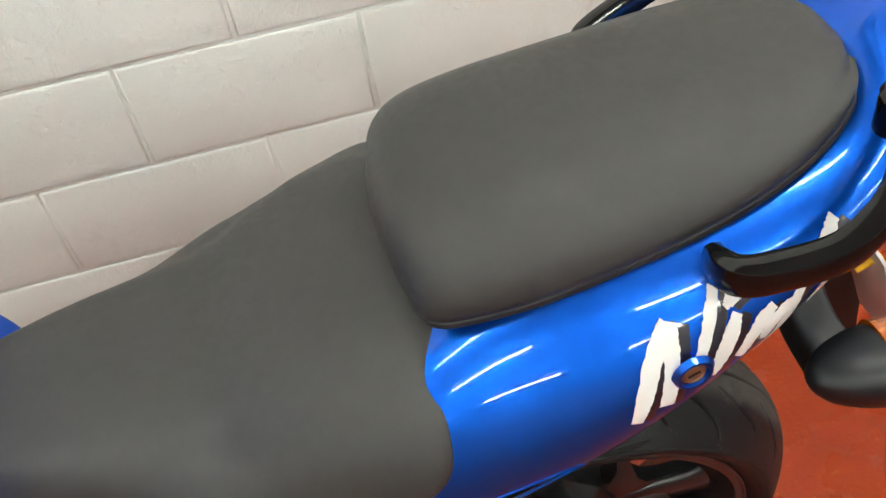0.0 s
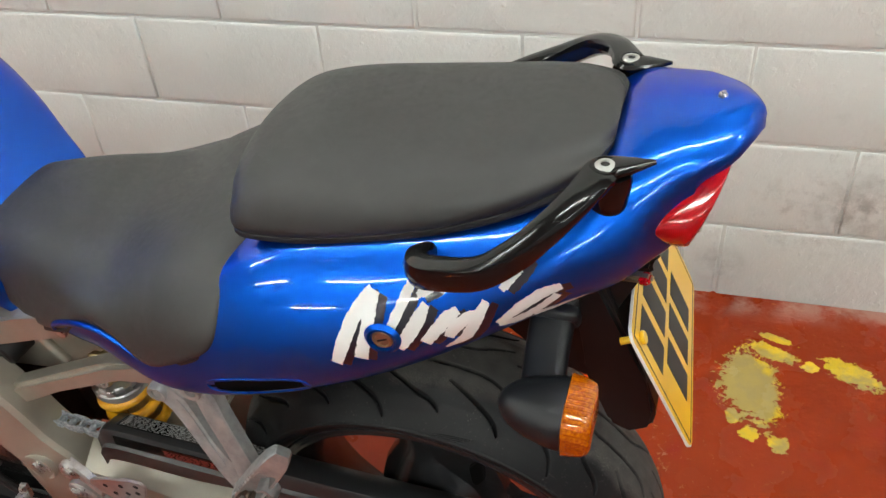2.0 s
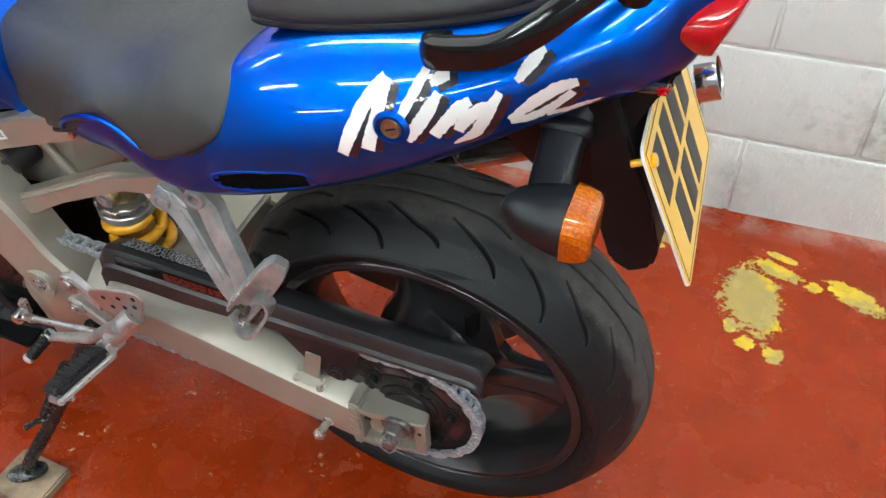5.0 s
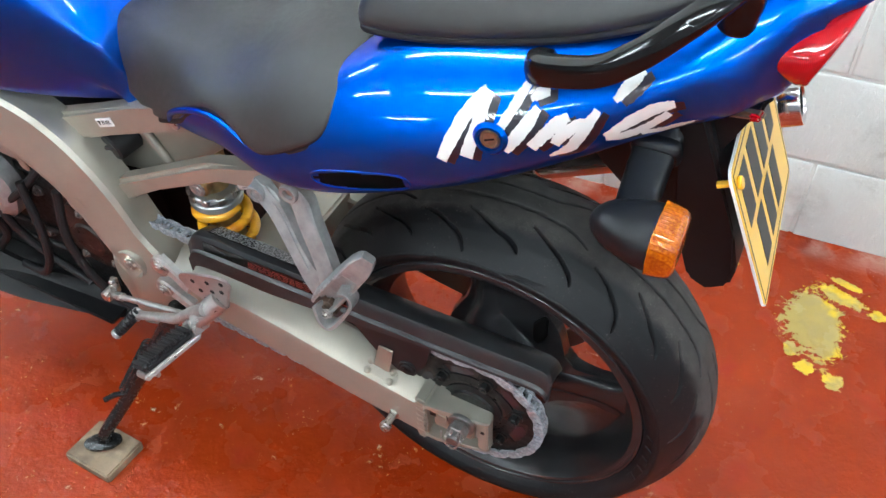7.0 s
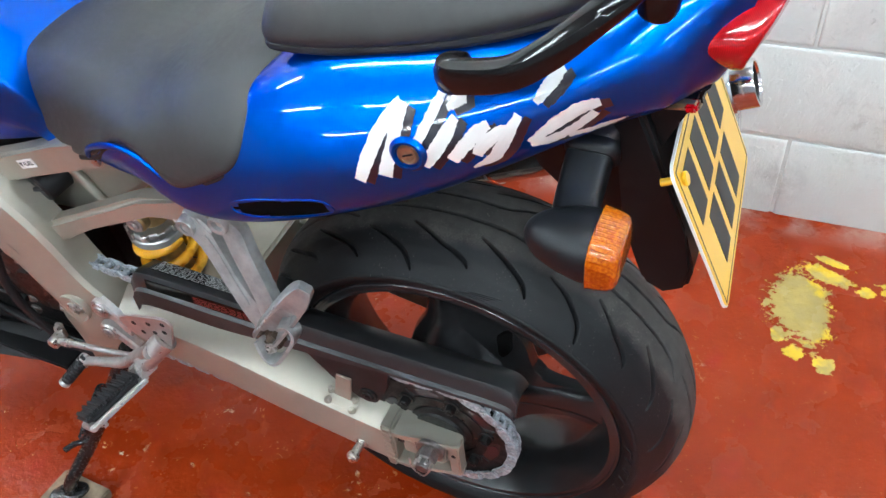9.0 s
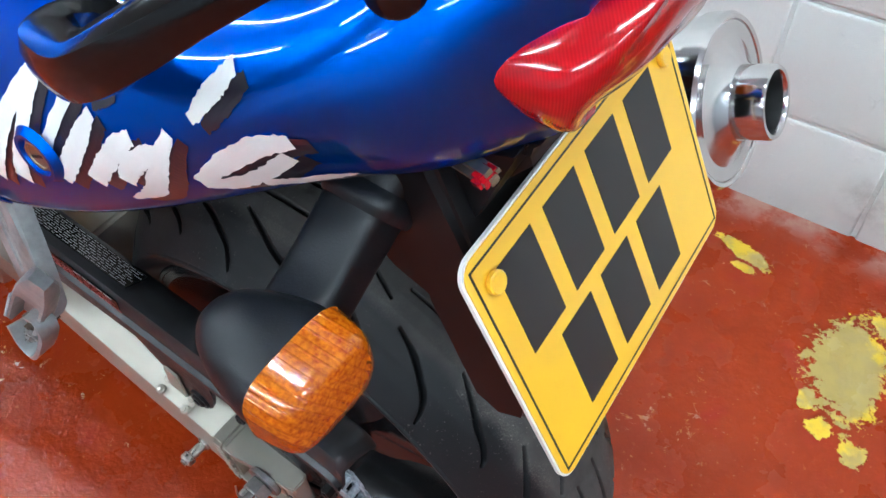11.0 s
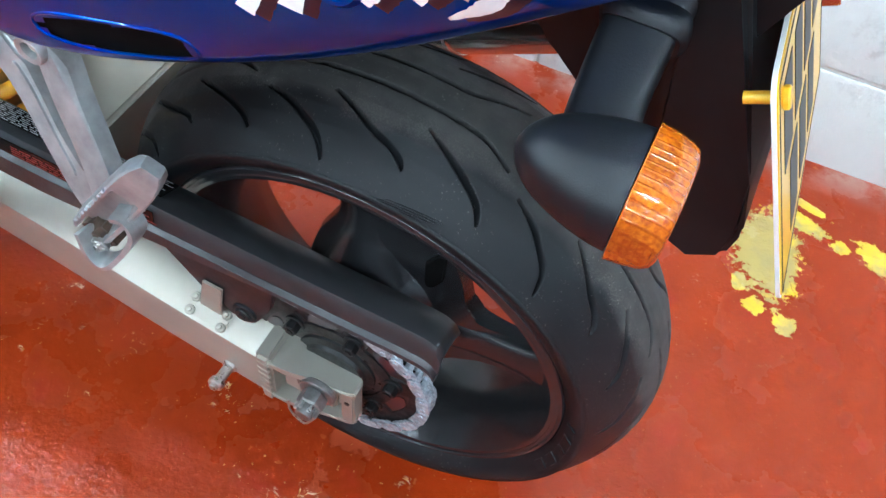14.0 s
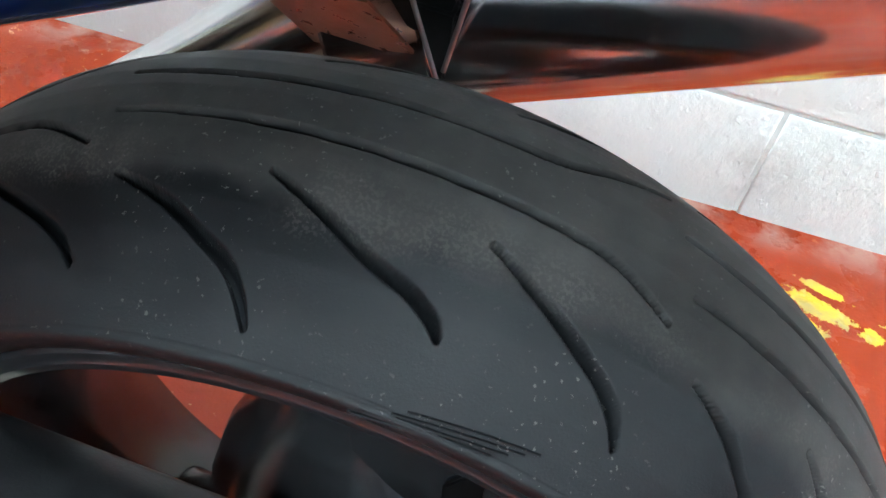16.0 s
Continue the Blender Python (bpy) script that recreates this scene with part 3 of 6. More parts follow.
def tube_light(x, y):
    fit_ = tagged(new("ceiling_light"), "long white fluorescent tube fitting on the ceiling", "ceiling light", "ceiling lights")
    fit_.matrix_basis = pose(x, y, CEILING)
    part("housing", box((1.52, 0.10, 0.05), pose(0, 0, -0.025), 0.006), M_PAINTW, fit_)
    for dy in (-0.036, 0.036):
        part("tube", rod((-0.735, dy, -0.068), (0.735, dy, -0.068), 0.013, 20, 0.003), M_LAMP, fit_, "glowing fluorescent tube")
        for dx in (-0.745, 0.745):
            part("tube_holder", box((0.022, 0.030, 0.050), pose(dx, dy, -0.068), 0.004), M_PAINTW, fit_)


for lx, ly in LIGHTS:
    tube_light(lx, ly)

# ---------------------------------------------------------------- the motorcycle
BIKE = pose(1.134, 1.575, 0.0, 4.4, 0, -2.5)
bike = tagged(new("motorcycle"), "blue sports motorcycle with black seats parked on its side stand", "motorcycle")
bike.matrix_basis = BIKE
HUB = (0.005, 0.0, 0.322)


# rear wheel -----------------------------------------------------------------
def tyre_radius(y):
    """Radius of the tread at the distance y from the middle of the tyre."""
    return np.interp(np.abs(y), [0, 0.012, 0.024, 0.036, 0.048, 0.060, 0.072, 0.082, 0.088, 0.0905],
                     [0.3035, 0.3028, 0.3005, 0.2962, 0.2898, 0.2815, 0.2715, 0.2622, 0.2562, 0.2500])


def groove_lines():
    """Middle lines of the tread grooves: rows of (degrees from the top towards the back, y), with their half width."""
    out = []
    for k in range(8):
        a = 45.0 * k
        for side, b in ((1, a), (-1, a - 1.5)):
            u = 1.0 if side > 0 else 0.6
            out.append((spline([(-22, -0.016 * side * u), (-12, -0.016 * side * u), (4, -0.018 * side * u), (12, -0.0190 * side * u), (16.6, -0.0215 * side), (21.5, -0.031 * side)], 26) + (b, 0), 0.0017))
            out.append((spline([(8.3, -0.036 * side), (12.2, -0.044 * side), (15.6, -0.051 * side), (18.9, -0.058 * side), (21.0, -0.064 * side), (22.3, -0.071 * side)], 14) + (b, 0), 0.0018))
            out.append((spline([(-7.7, -0.035 * side), (-3.5, -0.044 * side), (0.5, -0.053 * side), (4, -0.058 * side), (6.2, -0.063 * side), (7.1, -0.067 * side)], 14) + (b, 0), 0.0018))
            out.append((spline([(-19.6, -0.043 * side), (-15.2, -0.050 * side), (-12, -0.058 * side), (-9.2, -0.065 * side), (-7.6, -0.073 * side), (-6.7, -0.080 * side)], 14) + (b, 0), 0.0018))
    return out


def tyre_mesh():
    ys = np.concatenate([np.linspace(-0.0885, 0.040, 205, endpoint=False), np.linspace(0.040, 0.0885, 40)])
    th = np.radians(np.concatenate([np.linspace(-65, 125, 1750, endpoint=False), np.linspace(125, 295, 260, endpoint=False)]))
    nu = len(th)
    rad = np.repeat(tyre_radius(ys)[None, :], nu, 0)
    depth = np.zeros_like(rad)
    width = np.degrees(th)
    for line, half in groove_lines():
        lo, hi = line[:, 0].min() - 1.2, line[:, 0].max() + 1.2
        ii = np.where(((width - lo) % 360) <= (hi - lo))[0]
        jj = np.where((ys > line[:, 1].min() - 0.006) & (ys < line[:, 1].max() + 0.006))[0]
        if len(ii) == 0 or len(jj) == 0:
            continue
        arc = ((width[ii] - lo) % 360 + lo) * np.pi / 180 * 0.30
        px, py = np.meshgrid(arc, ys[jj], indexing="ij")
        best = np.full(px.shape, 9.0)
        ln = np.stack([line[:, 0] * np.pi / 180 * 0.30, line[:, 1]], 1)
        m = len(ln) - 1
        for s, (p, q) in enumerate(zip(ln, ln[1:])):
            d = q - p
            t = np.clip(((px - p[0]) * d[0] + (py - p[1]) * d[1]) / (d @ d), 0, 1)
            w = half * min(1.0, 0.55 + 2.2 * min(s + 0.5, m - s - 0.5) / m)
            best = np.minimum(best, np.hypot(px - p[0] - t * d[0], py - p[1] - t * d[1]) / w)
        f = np.clip((1.35 - best) / 0.55, 0, 1)
        f = f * f * (3 - 2 * f)
        depth[np.ix_(ii, jj)] = np.maximum(depth[np.ix_(ii, jj)], f)
    rad = rad - 0.0080 * depth
    side = [(0.0905, 0.2555), (0.0900, 0.2500), (0.0880, 0.2440), (0.0850, 0.2385), (0.0842, 0.2377), (0.0815, 0.2345), (0.0780, 0.2310), (0.0740, 0.2285), (0.070, 0.2260), (0.066, 0.2180)]
    ly, lr = [s[0] for s in side[::-1]], [s[1] for s in side[::-1]]
    allr = np.concatenate([np.repeat(np.array(lr)[None], nu, 0), rad, np.repeat(np.array(lr[::-1])[None], nu, 0)], 1)
    ally = np.concatenate([-np.array(ly), ys, np.array(ly[::-1])])
    n = len(ally)
    x = HUB[0] + allr * np.sin(th)[:, None]
    z = HUB[2] + allr * np.cos(th)[:, None]
    y = np.repeat(ally[None], nu, 0)
    co = np.stack([x, y, z], -1).reshape(-1, 3)
    i = np.arange(nu)[:, None]
    j = np.arange(n - 1)[None]
    a = i * n + j
    b = ((i + 1) % nu) * n + j
    faces = np.stack([a, a + 1, b + 1, b], -1).reshape(-1, 4)
    me = bpy.data.meshes.new("tyre")
    me.from_pydata(co.tolist(), [], faces.tolist())
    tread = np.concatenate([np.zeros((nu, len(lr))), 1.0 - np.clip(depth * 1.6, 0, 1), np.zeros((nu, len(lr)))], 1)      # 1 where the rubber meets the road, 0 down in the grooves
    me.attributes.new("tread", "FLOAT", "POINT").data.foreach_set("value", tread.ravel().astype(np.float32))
    me.materials.append(M_TYRE)
    me.shade_smooth()
    return me


wheel = part("rear_wheel", lathe([(0.2150, -0.0768), (0.2190, -0.0772), (0.2200, -0.0766), (0.2235, -0.0768), (0.2245, -0.0785), (0.2275, -0.0785), (0.2295, -0.0765), (0.2300, -0.069), (0.2200, -0.066), (0.2150, -0.058), (0.2060, -0.046), (0.1985, -0.030), (0.1970, 0.0),
                                  (0.1985, 0.030), (0.2060, 0.046), (0.2150, 0.058), (0.2200, 0.066), (0.2315, 0.069), (0.2325, 0.073), (0.2290, 0.0765), (0.2150, 0.077), (0.2100, 0.070),
                                  (0.2030, 0.055), (0.1900, 0.035), (0.1870, 0.0), (0.1900, -0.035), (0.2030, -0.055), (0.2100, -0.070)], HUB, "y", 128, closed=True), M_RIM, bike,
             "black painted cast alloy rear wheel with a worn road tyre")
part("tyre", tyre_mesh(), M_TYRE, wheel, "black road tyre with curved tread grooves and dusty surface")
for r0, a0 in [(0.2500 + 0.0019 * k, 2.8 + 1.1 * k) for k in range(5)]:
    r1, a1 = r0 + 0.0045, a0 + 10.5
    arc = []
    for f in np.linspace(0, 1, 14):
        r, t = r0 + (r1 - r0) * f, radians(a0 + (a1 - a0) * f)
        arc.append((HUB[0] + r * math.sin(t), -0.0003 - float(np.interp(r, [0.25, 0.2562, 0.2622, 0.2715], [0.0905, 0.0880, 0.0820, 0.0720])), HUB[2] + r * math.cos(t)))
    part("moulded_line", tube(arc, 0.0007, 26, 6), M_TYRE, wheel)
for k in range(5):
    t, r = radians(6 - 6.2 * k), 0.2405
    c = Vector((HUB[0] + r * math.cos(t), -0.0868, HUB[2] + r * math.sin(t)))
    part("moulded_bar", box((0.0125, 0.0016, 0.0160), Matrix.Translation(c) @ Matrix.Rotation(-t, 4, "Y") @ Matrix.Rotation(radians(-38), 4, "Z"), 0.0005, 1), M_TYRE, wheel)
part("hub", lathe([(0.020, -0.105), (0.045, -0.104), (0.062, -0.095), (0.066, -0.06), (0.050, -0.045), (0.046, 0.0), (0.050, 0.05), (0.058, 0.075), (0.055, 0.09), (0.02, 0.092)], HUB, "y", 48), M_RIM, wheel)


def spoke_mesh(deg, rows, y_mid=0.0, power=0.55):
    bm = bmesh.new()
    a = radians(deg)
    d, w = Vector((math.cos(a), 0, math.sin(a))), Vector((-math.sin(a), 0, math.cos(a)))
    rings = []
    for r, hw, hy in rows:
        c = Vector(HUB) + d * r + Vector((0, y_mid, 0))
        rings.append([c + w * (hw * math.copysign(abs(math.cos(t)) ** power, math.cos(t))) + Vector((0, hy * math.copysign(abs(math.sin(t)) ** power, math.sin(t)), 0)) for t in np.linspace(0, 2 * math.pi, 20, endpoint=False)])
    skin(bm, [[Vector(p) for p in r] for r in zip(*[spline(k, 14) for k in zip(*rings)])])
    return bm


SLIM = ((0.038, 0.040, 0.018), (0.075, 0.031, 0.016), (0.11, 0.025, 0.014), (0.15, 0.023, 0.014), (0.178, 0.027, 0.016), (0.200, 0.042, 0.018))
PLAIN = ((0.038, 0.046, 0.036), (0.075, 0.036, 0.034), (0.11, 0.027, 0.030), (0.15, 0.024, 0.030), (0.178, 0.030, 0.034), (0.200, 0.050, 0.040))
BELL = ((0.030, 0.088, 0.080), (0.060, 0.076, 0.071), (0.080, 0.062, 0.058), (0.098, 0.050, 0.046), (0.115, 0.042, 0.038), (0.145, 0.035, 0.034), (0.175, 0.034, 0.033), (0.200, 0.046, 0.040))
for deg, rows, y_mid, power in ((5, SLIM, -0.026, 0.7), (98, BELL, 0.0, 1.0), (230, PLAIN, 0.0, 0.6)):
    part("spoke", spoke_mesh(deg, rows, y_mid, power), M_RIM, wheel)
# the hub skirt that joins the spokes with wide fillets, and its slot
SKIRT = [(-.050, -.030), (-.048, .000), (-.042, .022), (-.036, .050), (-.030, .078), (-.028, .113), (-.032, .160), (-.040, .198), (-.010, .205), (.030, .203), (.038, .175), (.053, .150), (.072, .128), (.088, .104), (.096, .078), (.103, .056),
         (.120, .044), (.150, .040), (.200, .042), (.203, -.030), (.150, -.028), (.105, -.030), (.070, -.060), (.020, -.085), (-.040, -.075)]


def dished(outline, y0, y1, bevel, seg):
    """A plate of (x, z) round the hub whose front stands further out towards the hub."""
    bm = prism([(HUB[0] + x, HUB[2] + z) for x, z in outline], y0, y1, bevel, seg)
    bmesh.ops.triangulate(bm, faces=[f for f in bm.faces if len(f.verts) > 4])
    for v in bm.verts:
        if v.co.y < (y0 + y1) / 2:
            v.co.y -= 0.20 * max(0.0, 0.15 - math.hypot(v.co.x - HUB[0], v.co.z - HUB[2]))
    return bm


part("hub_skirt", dished(spline(SKIRT + SKIRT[:1], 96)[:-1], -0.0285, -0.013, 0.007, 3), M_RIM, wheel, "", 60)
# black plate just proud of the skirt, painting the shade inside its slot
slot = [(.124, 66), (.143, 64), (.146, 61), (.120, 53), (.102, 52), (.098, 56)]
part("spoke_slot_pad", dished([(r * math.cos(radians(a)), r * math.sin(radians(a))) for r, a in slot], -0.0305, -0.020, 0.002, 2), M_MATT, wheel)


def ring_plate(r_in, r_out, y0, y1, centre, seg=96):
    """A flat ring."""
    bm = lathe([(r_in, y0), (r_out, y0), (r_out, y1), (r_in, y1)], centre, "y", seg, closed=True)
    return bm


def sprocket_mesh():
    bm = bmesh.new()
    teeth = 40
    out = []
    for k in range(teeth * 4):
        a = 2 * math.pi * k / (teeth * 4)
        r = 0.098 + (0.006 if k % 4 in (1, 2) else -0.001)
        out.append((math.cos(a) * r, math.sin(a) * r))
    inner = []
    for k in range(teeth * 4):
        a = 2 * math.pi * k / (teeth * 4)
        inner.append((math.cos(a) * 0.083, math.sin(a) * 0.083))
    y0, y1 = -0.119, -0.113
    rings = [[(HUB[0] + x, y, HUB[2] + z) for x, z in pts] for pts, y in ((inner, y0), (out, y0), (out, y1), (inner, y1), (inner, y0))]
    vs = [[bm.verts.new(p) for p in r] for r in rings[:4]]
    n = len(out)
    for a, b in ((0, 1), (1, 2), (2, 3), (3, 0)):
        for i in range(n):
            bm.faces.new((vs[a][i], vs[a][(i + 1) % n], vs[b][(i + 1) % n], vs[b][i]))
    lathe([(0.052, -0.120), (0.066, -0.120), (0.066, -0.112), (0.052, -0.112)], HUB, "y", 64, bm, True)
    for k in range(6):
        a = math.radians(60 * k + 12)
        box((0.026, 0.006, 0.030), Matrix.Translation((HUB[0], -0.116, HUB[2])) @ Matrix.Rotation(-a, 4, "Y") @ Matrix.Translation((0.0745, 0, 0)), 0.002, 1, bm)
    return bm


sprocket = part("sprocket", sprocket_mesh(), M_DARK, wheel, "oily black rear sprocket", 25)
part("sprocket_carrier", lathe([(0.02, -0.126), (0.034, -0.126), (0.036, -0.122), (0.044, -0.120), (0.046, -0.112), (0.060, -0.111), (0.064, -0.10), (0.062, -0.09)], HUB, "y", 48), M_DARK, wheel)
part("sprocket_web", ring_plate(0.040, 0.086, -0.1175, -0.1135, HUB), M_OIL, wheel)
# near-black ovals laid on the web, painting the dark of its openings
for k in range(6):
    a = radians(60 * k + 42)
    oval = rod((0, 0, 0), (0, -0.0006, 0), 0.0105, 24)
    bmesh.ops.transform(oval, matrix=Matrix.Translation((HUB[0] + 0.0735 * math.cos(a), -0.1180, HUB[2] + 0.0735 * math.sin(a))) @ Matrix.Rotation(-a, 4, "Y") @ Matrix.Diagonal((0.75, 1, 1.7, 1)), verts=oval.verts)
    part("cut_out_pad", oval, M_SHADOW, sprocket)
for k in range(6):
    a = math.radians(60 * k + 12)
    bolt("sprocket_nut", sprocket, (HUB[0] + 0.066 * math.cos(a), -0.119, HUB[2] + 0.066 * math.sin(a)), (0, -1, 0), 0.0075, 0.012, M_DARK)
part("brake_disc", ring_plate(0.078, 0.110, 0.098, 0.103, HUB), M_DISC, wheel, "drilled steel brake disc")
part("axle", rod((HUB[0], -0.150, HUB[2]), (HUB[0], 0.150, HUB[2]), 0.010, 20), M_STEEL, wheel)


# tail cowl -------------------------------------------------------------------
# half sections from the top inwards edge down to the tucked-in bottom: x, then (y, z) seven times, then how far the bottom is pulled forward
COWL = [
    (-0.412, [(.100, .690), (.110, .696), (.116, .694), (.117, .688), (.115, .681), (.111, .675), (.104, .671)], 0),
    (-0.385, [(.105, .716), (.122, .720), (.131, .716), (.132, .706), (.127, .692), (.119, .680), (.104, .672)], 0),
    (-0.340, [(.110, .738), (.135, .744), (.147, .738), (.149, .724), (.143, .704), (.132, .686), (.108, .674)], 0),
    (-0.290, [(.100, .785), (.125, .783), (.145, .775), (.158, .758), (.163, .740), (.157, .710), (.118, .676)], 0),
    (-0.245, [(.100, .792), (.130, .789), (.156, .776), (.172, .754), (.179, .734), (.173, .710), (.130, .680)], 0),
    (-0.200, [(.100, .806), (.135, .803), (.164, .788), (.183, .761), (.1905, .735), (.184, .706), (.142, .686)], 0),
    (-0.130, [(.090, .858), (.125, .855), (.158, .836), (.186, .800), (.197, .764), (.189, .722), (.150, .702)], 0),
    (-0.055, [(.085, .896), (.124, .891), (.157, .866), (.187, .830), (.199, .796), (.187, .752), (.146, .730)], 0),
    (0.025, [(.075, .913), (.117, .9065), (.154, .8855), (.182, .853), (.192, .821), (.179, .782), (.136, .762)], 0),
    (0.100, [(.070, .928), (.113, .9220), (.146, .9025), (.167, .875), (.173, .848), (.158, .816), (.118, .800)], 0),
    (0.165, [(.055, .940), (.095, .939), (.129, .926), (.148, .903), (.150, .880), (.137, .852), (.096, .836)], 0),
    (0.203, [(.048, .950), (.080, .957), (.108, .948), (.130, .925), (.132, .899), (.118, .868), (.080, .852)], 0.0),
    (0.222, [(.042, .984), (.080, .975), (.103, .955), (.122, .928), (.125, .902), (.111, .872), (.075, .858)], 0.0),
    (0.247, [(.036, .989), (.073, .979), (.095, .958), (.107, .934), (.110, .911), (.098, .882), (.066, .864)], 0.0),
    (0.262, [(.032, .993), (.064, .984), (.081, .966), (.085, .948), (.083, .926), (.079, .898), (.060, .877)], 0.0),
    (0.279, [(.028, .995), (.055, .989), (.069, .976), (.072, .962), (.070, .935), (.067, .898), (.050, .886)], 0.0),
    (0.285, [(.026, .996), (.052, .989), (.067, .978), (.070, .970), (.070, .962), (.066, .956), (.045, .954)], 0.0),
    (0.308, [(.019, .997), (.036, .991), (.047, .984), (.051, .978), (.051, .972), (.047, .969), (.028, .968)], 0.0),
    (0.320, [(.012, .995), (.022, .991), (.030, .986), (.033, .982), (.033, .978), (.030, .976), (.018, .975)], 0.0),
    (0.327, [(.006, .990), (.012, .988), (.016, .985), (.018, .983), (.018, .981), (.016, .980), (.009, .980)], 0.0),
    (0.330, [(.003, .983), (.006, .982), (.008, .981), (.009, .980), (.009, .979), (.008, .9785), (.004, .978)], 0.0),
]


def cowl_rings(side):
    rows = []
    for x, pts, pull in COWL:
        prof = spline(pts, 60)
        zt, zb = prof[0][1], prof[-1][1]
        rows.append([(x - pull * max(0.0, (zt - z)) / (zt - zb), side * -y, z) for y, z in prof])
    g = np.array([spline(c, 140) for c in zip(*rows)]).transpose(1, 0, 2)
    for _ in range(30):                   # fair the panel, so that lamps mirror in it without wobble
        q = g.copy()
        q[1:-1] = g[1:-1] * 0.5 + (g[:-2] + g[2:]) * 0.25
        q[:, 1:-1] = q[:, 1:-1] * 0.6 + (q[:, :-2] + q[:, 2:]) * 0.2
        q[112:] = g[112:]
        g = q
    return [[tuple(p) for p in r] for r in g.tolist()]


SLOT = (-0.083, 0.7665, 0.056, 0.0145, radians(15))      # slot in the side panel: x, z, half length, half height, slope


def slot_shape(a):
    """The slot's outline, in units of its half length and half height: pointed in front, blunt behind, flat on top."""
    u = math.copysign(abs(math.cos(a)) ** (0.45 if math.cos(a) > 0 else 0.9), math.cos(a))
    return u, math.copysign(abs(math.sin(a)) ** 0.75, math.sin(a)) * (0.75 if math.sin(a) > 0 else 1.0)


def cowl_mesh(slotted=False):
    bm = bmesh.new()
    for side in (1, -1):
        skin(bm, cowl_rings(side), False)
    a, b = cowl_rings(1), cowl_rings(-1)
    rings = [[p[0], (p[0][0], p[0][1] * 0.5, p[0][2] + 0.003), ((p[0][0]), 0, p[0][2] + 0.004), (q[0][0], q[0][1] * 0.5, q[0][2] + 0.003), q[0]] for p, q in zip(a, b)][74:]
    skin(bm, rings, False)
    bm.faces.new([bm.verts.new(p) for p in [*a[-1], *b[-1][::-1]]])
    bmesh.ops.remove_doubles(bm, verts=bm.verts, dist=2e-4)
    bmesh.ops.recalc_face_normals(bm, faces=bm.faces)
    if slotted:
        gone = []
        for f in bm.faces:
            c = f.calc_center_median()
            dx, dz = c.x - SLOT[0], c.z - SLOT[1]
            u, v = dx * math.cos(SLOT[4]) + dz * math.sin(SLOT[4]), dz * math.cos(SLOT[4]) - dx * math.sin(SLOT[4])
            u, v = u / SLOT[2], v / SLOT[3]
            top = (1 - abs(u) ** (4 if u > 0 else 1.8)) if abs(u) < 1 else -1
            if c.y < -0.12 and top > 0 and -(top ** 0.6) < v < 0.75 * top ** 0.6:
                gone.append(f)
        bmesh.ops.delete(bm, geom=gone, context="FACES")
    return bm


cowl = part("tail_cowl", cowl_mesh(True), M_BLUE, bike, "glossy metallic blue tail fairing", 50)
from mathutils.bvhtree import BVHTree
_bm = cowl_mesh()
COWL_TREE = BVHTree.FromBMesh(_bm)
_bm.free()


def on_cowl(x, z, lift=0.0008):
    hit = COWL_TREE.ray_cast(Vector((x, -0.5, z)), Vector((0, 1, 0)))
    return hit[0] + hit[1].normalized() * (lift if hit[1].y < 0 else -lift) if hit[0] is not None else None


# seats -----------------------------------------------------------------------
# x, height of the middle, half width and height of the shoulder, half width and height of the hem
RIDER = [
    (-0.530, .762, .040, .757, .060, .735), (-0.515, .786, .062, .778, .088, .712), (-0.46, .794, .080, .784, .110, .690), (-0.42, .797, .090, .787, .124, .692), (-0.385, .799, .096, .789, .134, .708),
    (-0.36, .800, .100, .790, .142, .724), (-0.33, .804, .106, .793, .150, .750), (-0.29, .812, .114, .800, .160, .768), (-0.25, .830, .126, .816, .174, .760), (-0.225, .842, .131, .826, .183, .750),
    (-0.20, .852, .135, .836, .188, .754), (-0.15, .868, .132, .851, .192, .784),
    (-0.126, .874, .122, .857, .186, .801), (-0.116, .876, .114, .860, .166, .818), (-0.105, .880, .10, .864, .12, .840), (-0.07, .88, .08, .864, .09, .85)]
PILLION = [
    (-0.116, .898, .075, .896, .098, .889), (-0.110, .926, .090, .916, .114, .891), (-0.088, .945, .093, .934, .122, .895), (-0.040, .962, .093, .946, .126, .902),
    (0.02, .970, .093, .953, .124, .913), (0.08, .975, .091, .960, .119, .926), (0.13, .980, .086, .968, .110, .940), (0.175, .984, .074, .976, .093, .955),
    (0.207, .985, .053, .980, .068, .967), (0.219, .983, .030, .980, .042, .973)]


def seat_mesh(rows, hem=0.012, bow=0.0):
    bm = bmesh.new()
    secs = []
    for x, zc, ws, zs, wh, zh in rows:
        half = [(0, zc), (ws * 0.5, zc - (zc - zs) * 0.18), (ws * 0.85, zc - (zc - zs) * 0.62), (ws * 1.02, zs - 0.004), ((ws * 0.35 + wh * 0.65), zs * 0.62 + zh * 0.38), (wh, zh + 0.006), (wh * 0.985, zh - hem * 0.3), (wh * 0.9, zh - hem)]
        prof = spline(half, 26)
        k = bow * max(0.0, 1 - (x - rows[0][0]) / 0.12)
        secs.append([(x - k * (1 - (y / 0.12) ** 2), -y, z) for y, z in prof[::-1]] + [(x - k * (1 - (y / 0.12) ** 2), y, z) for y, z in prof[1:]])
    cols = [spline(c, 90) for c in zip(*secs)]
    rings = [[tuple(c[i]) for c in cols] for i in range(91)]
    skin(bm, rings, True, True)
    for _ in range(6):
        bmesh.ops.smooth_vert(bm, verts=bm.verts, factor=0.5, use_axis_x=True, use_axis_y=True, use_axis_z=True)
    return bm


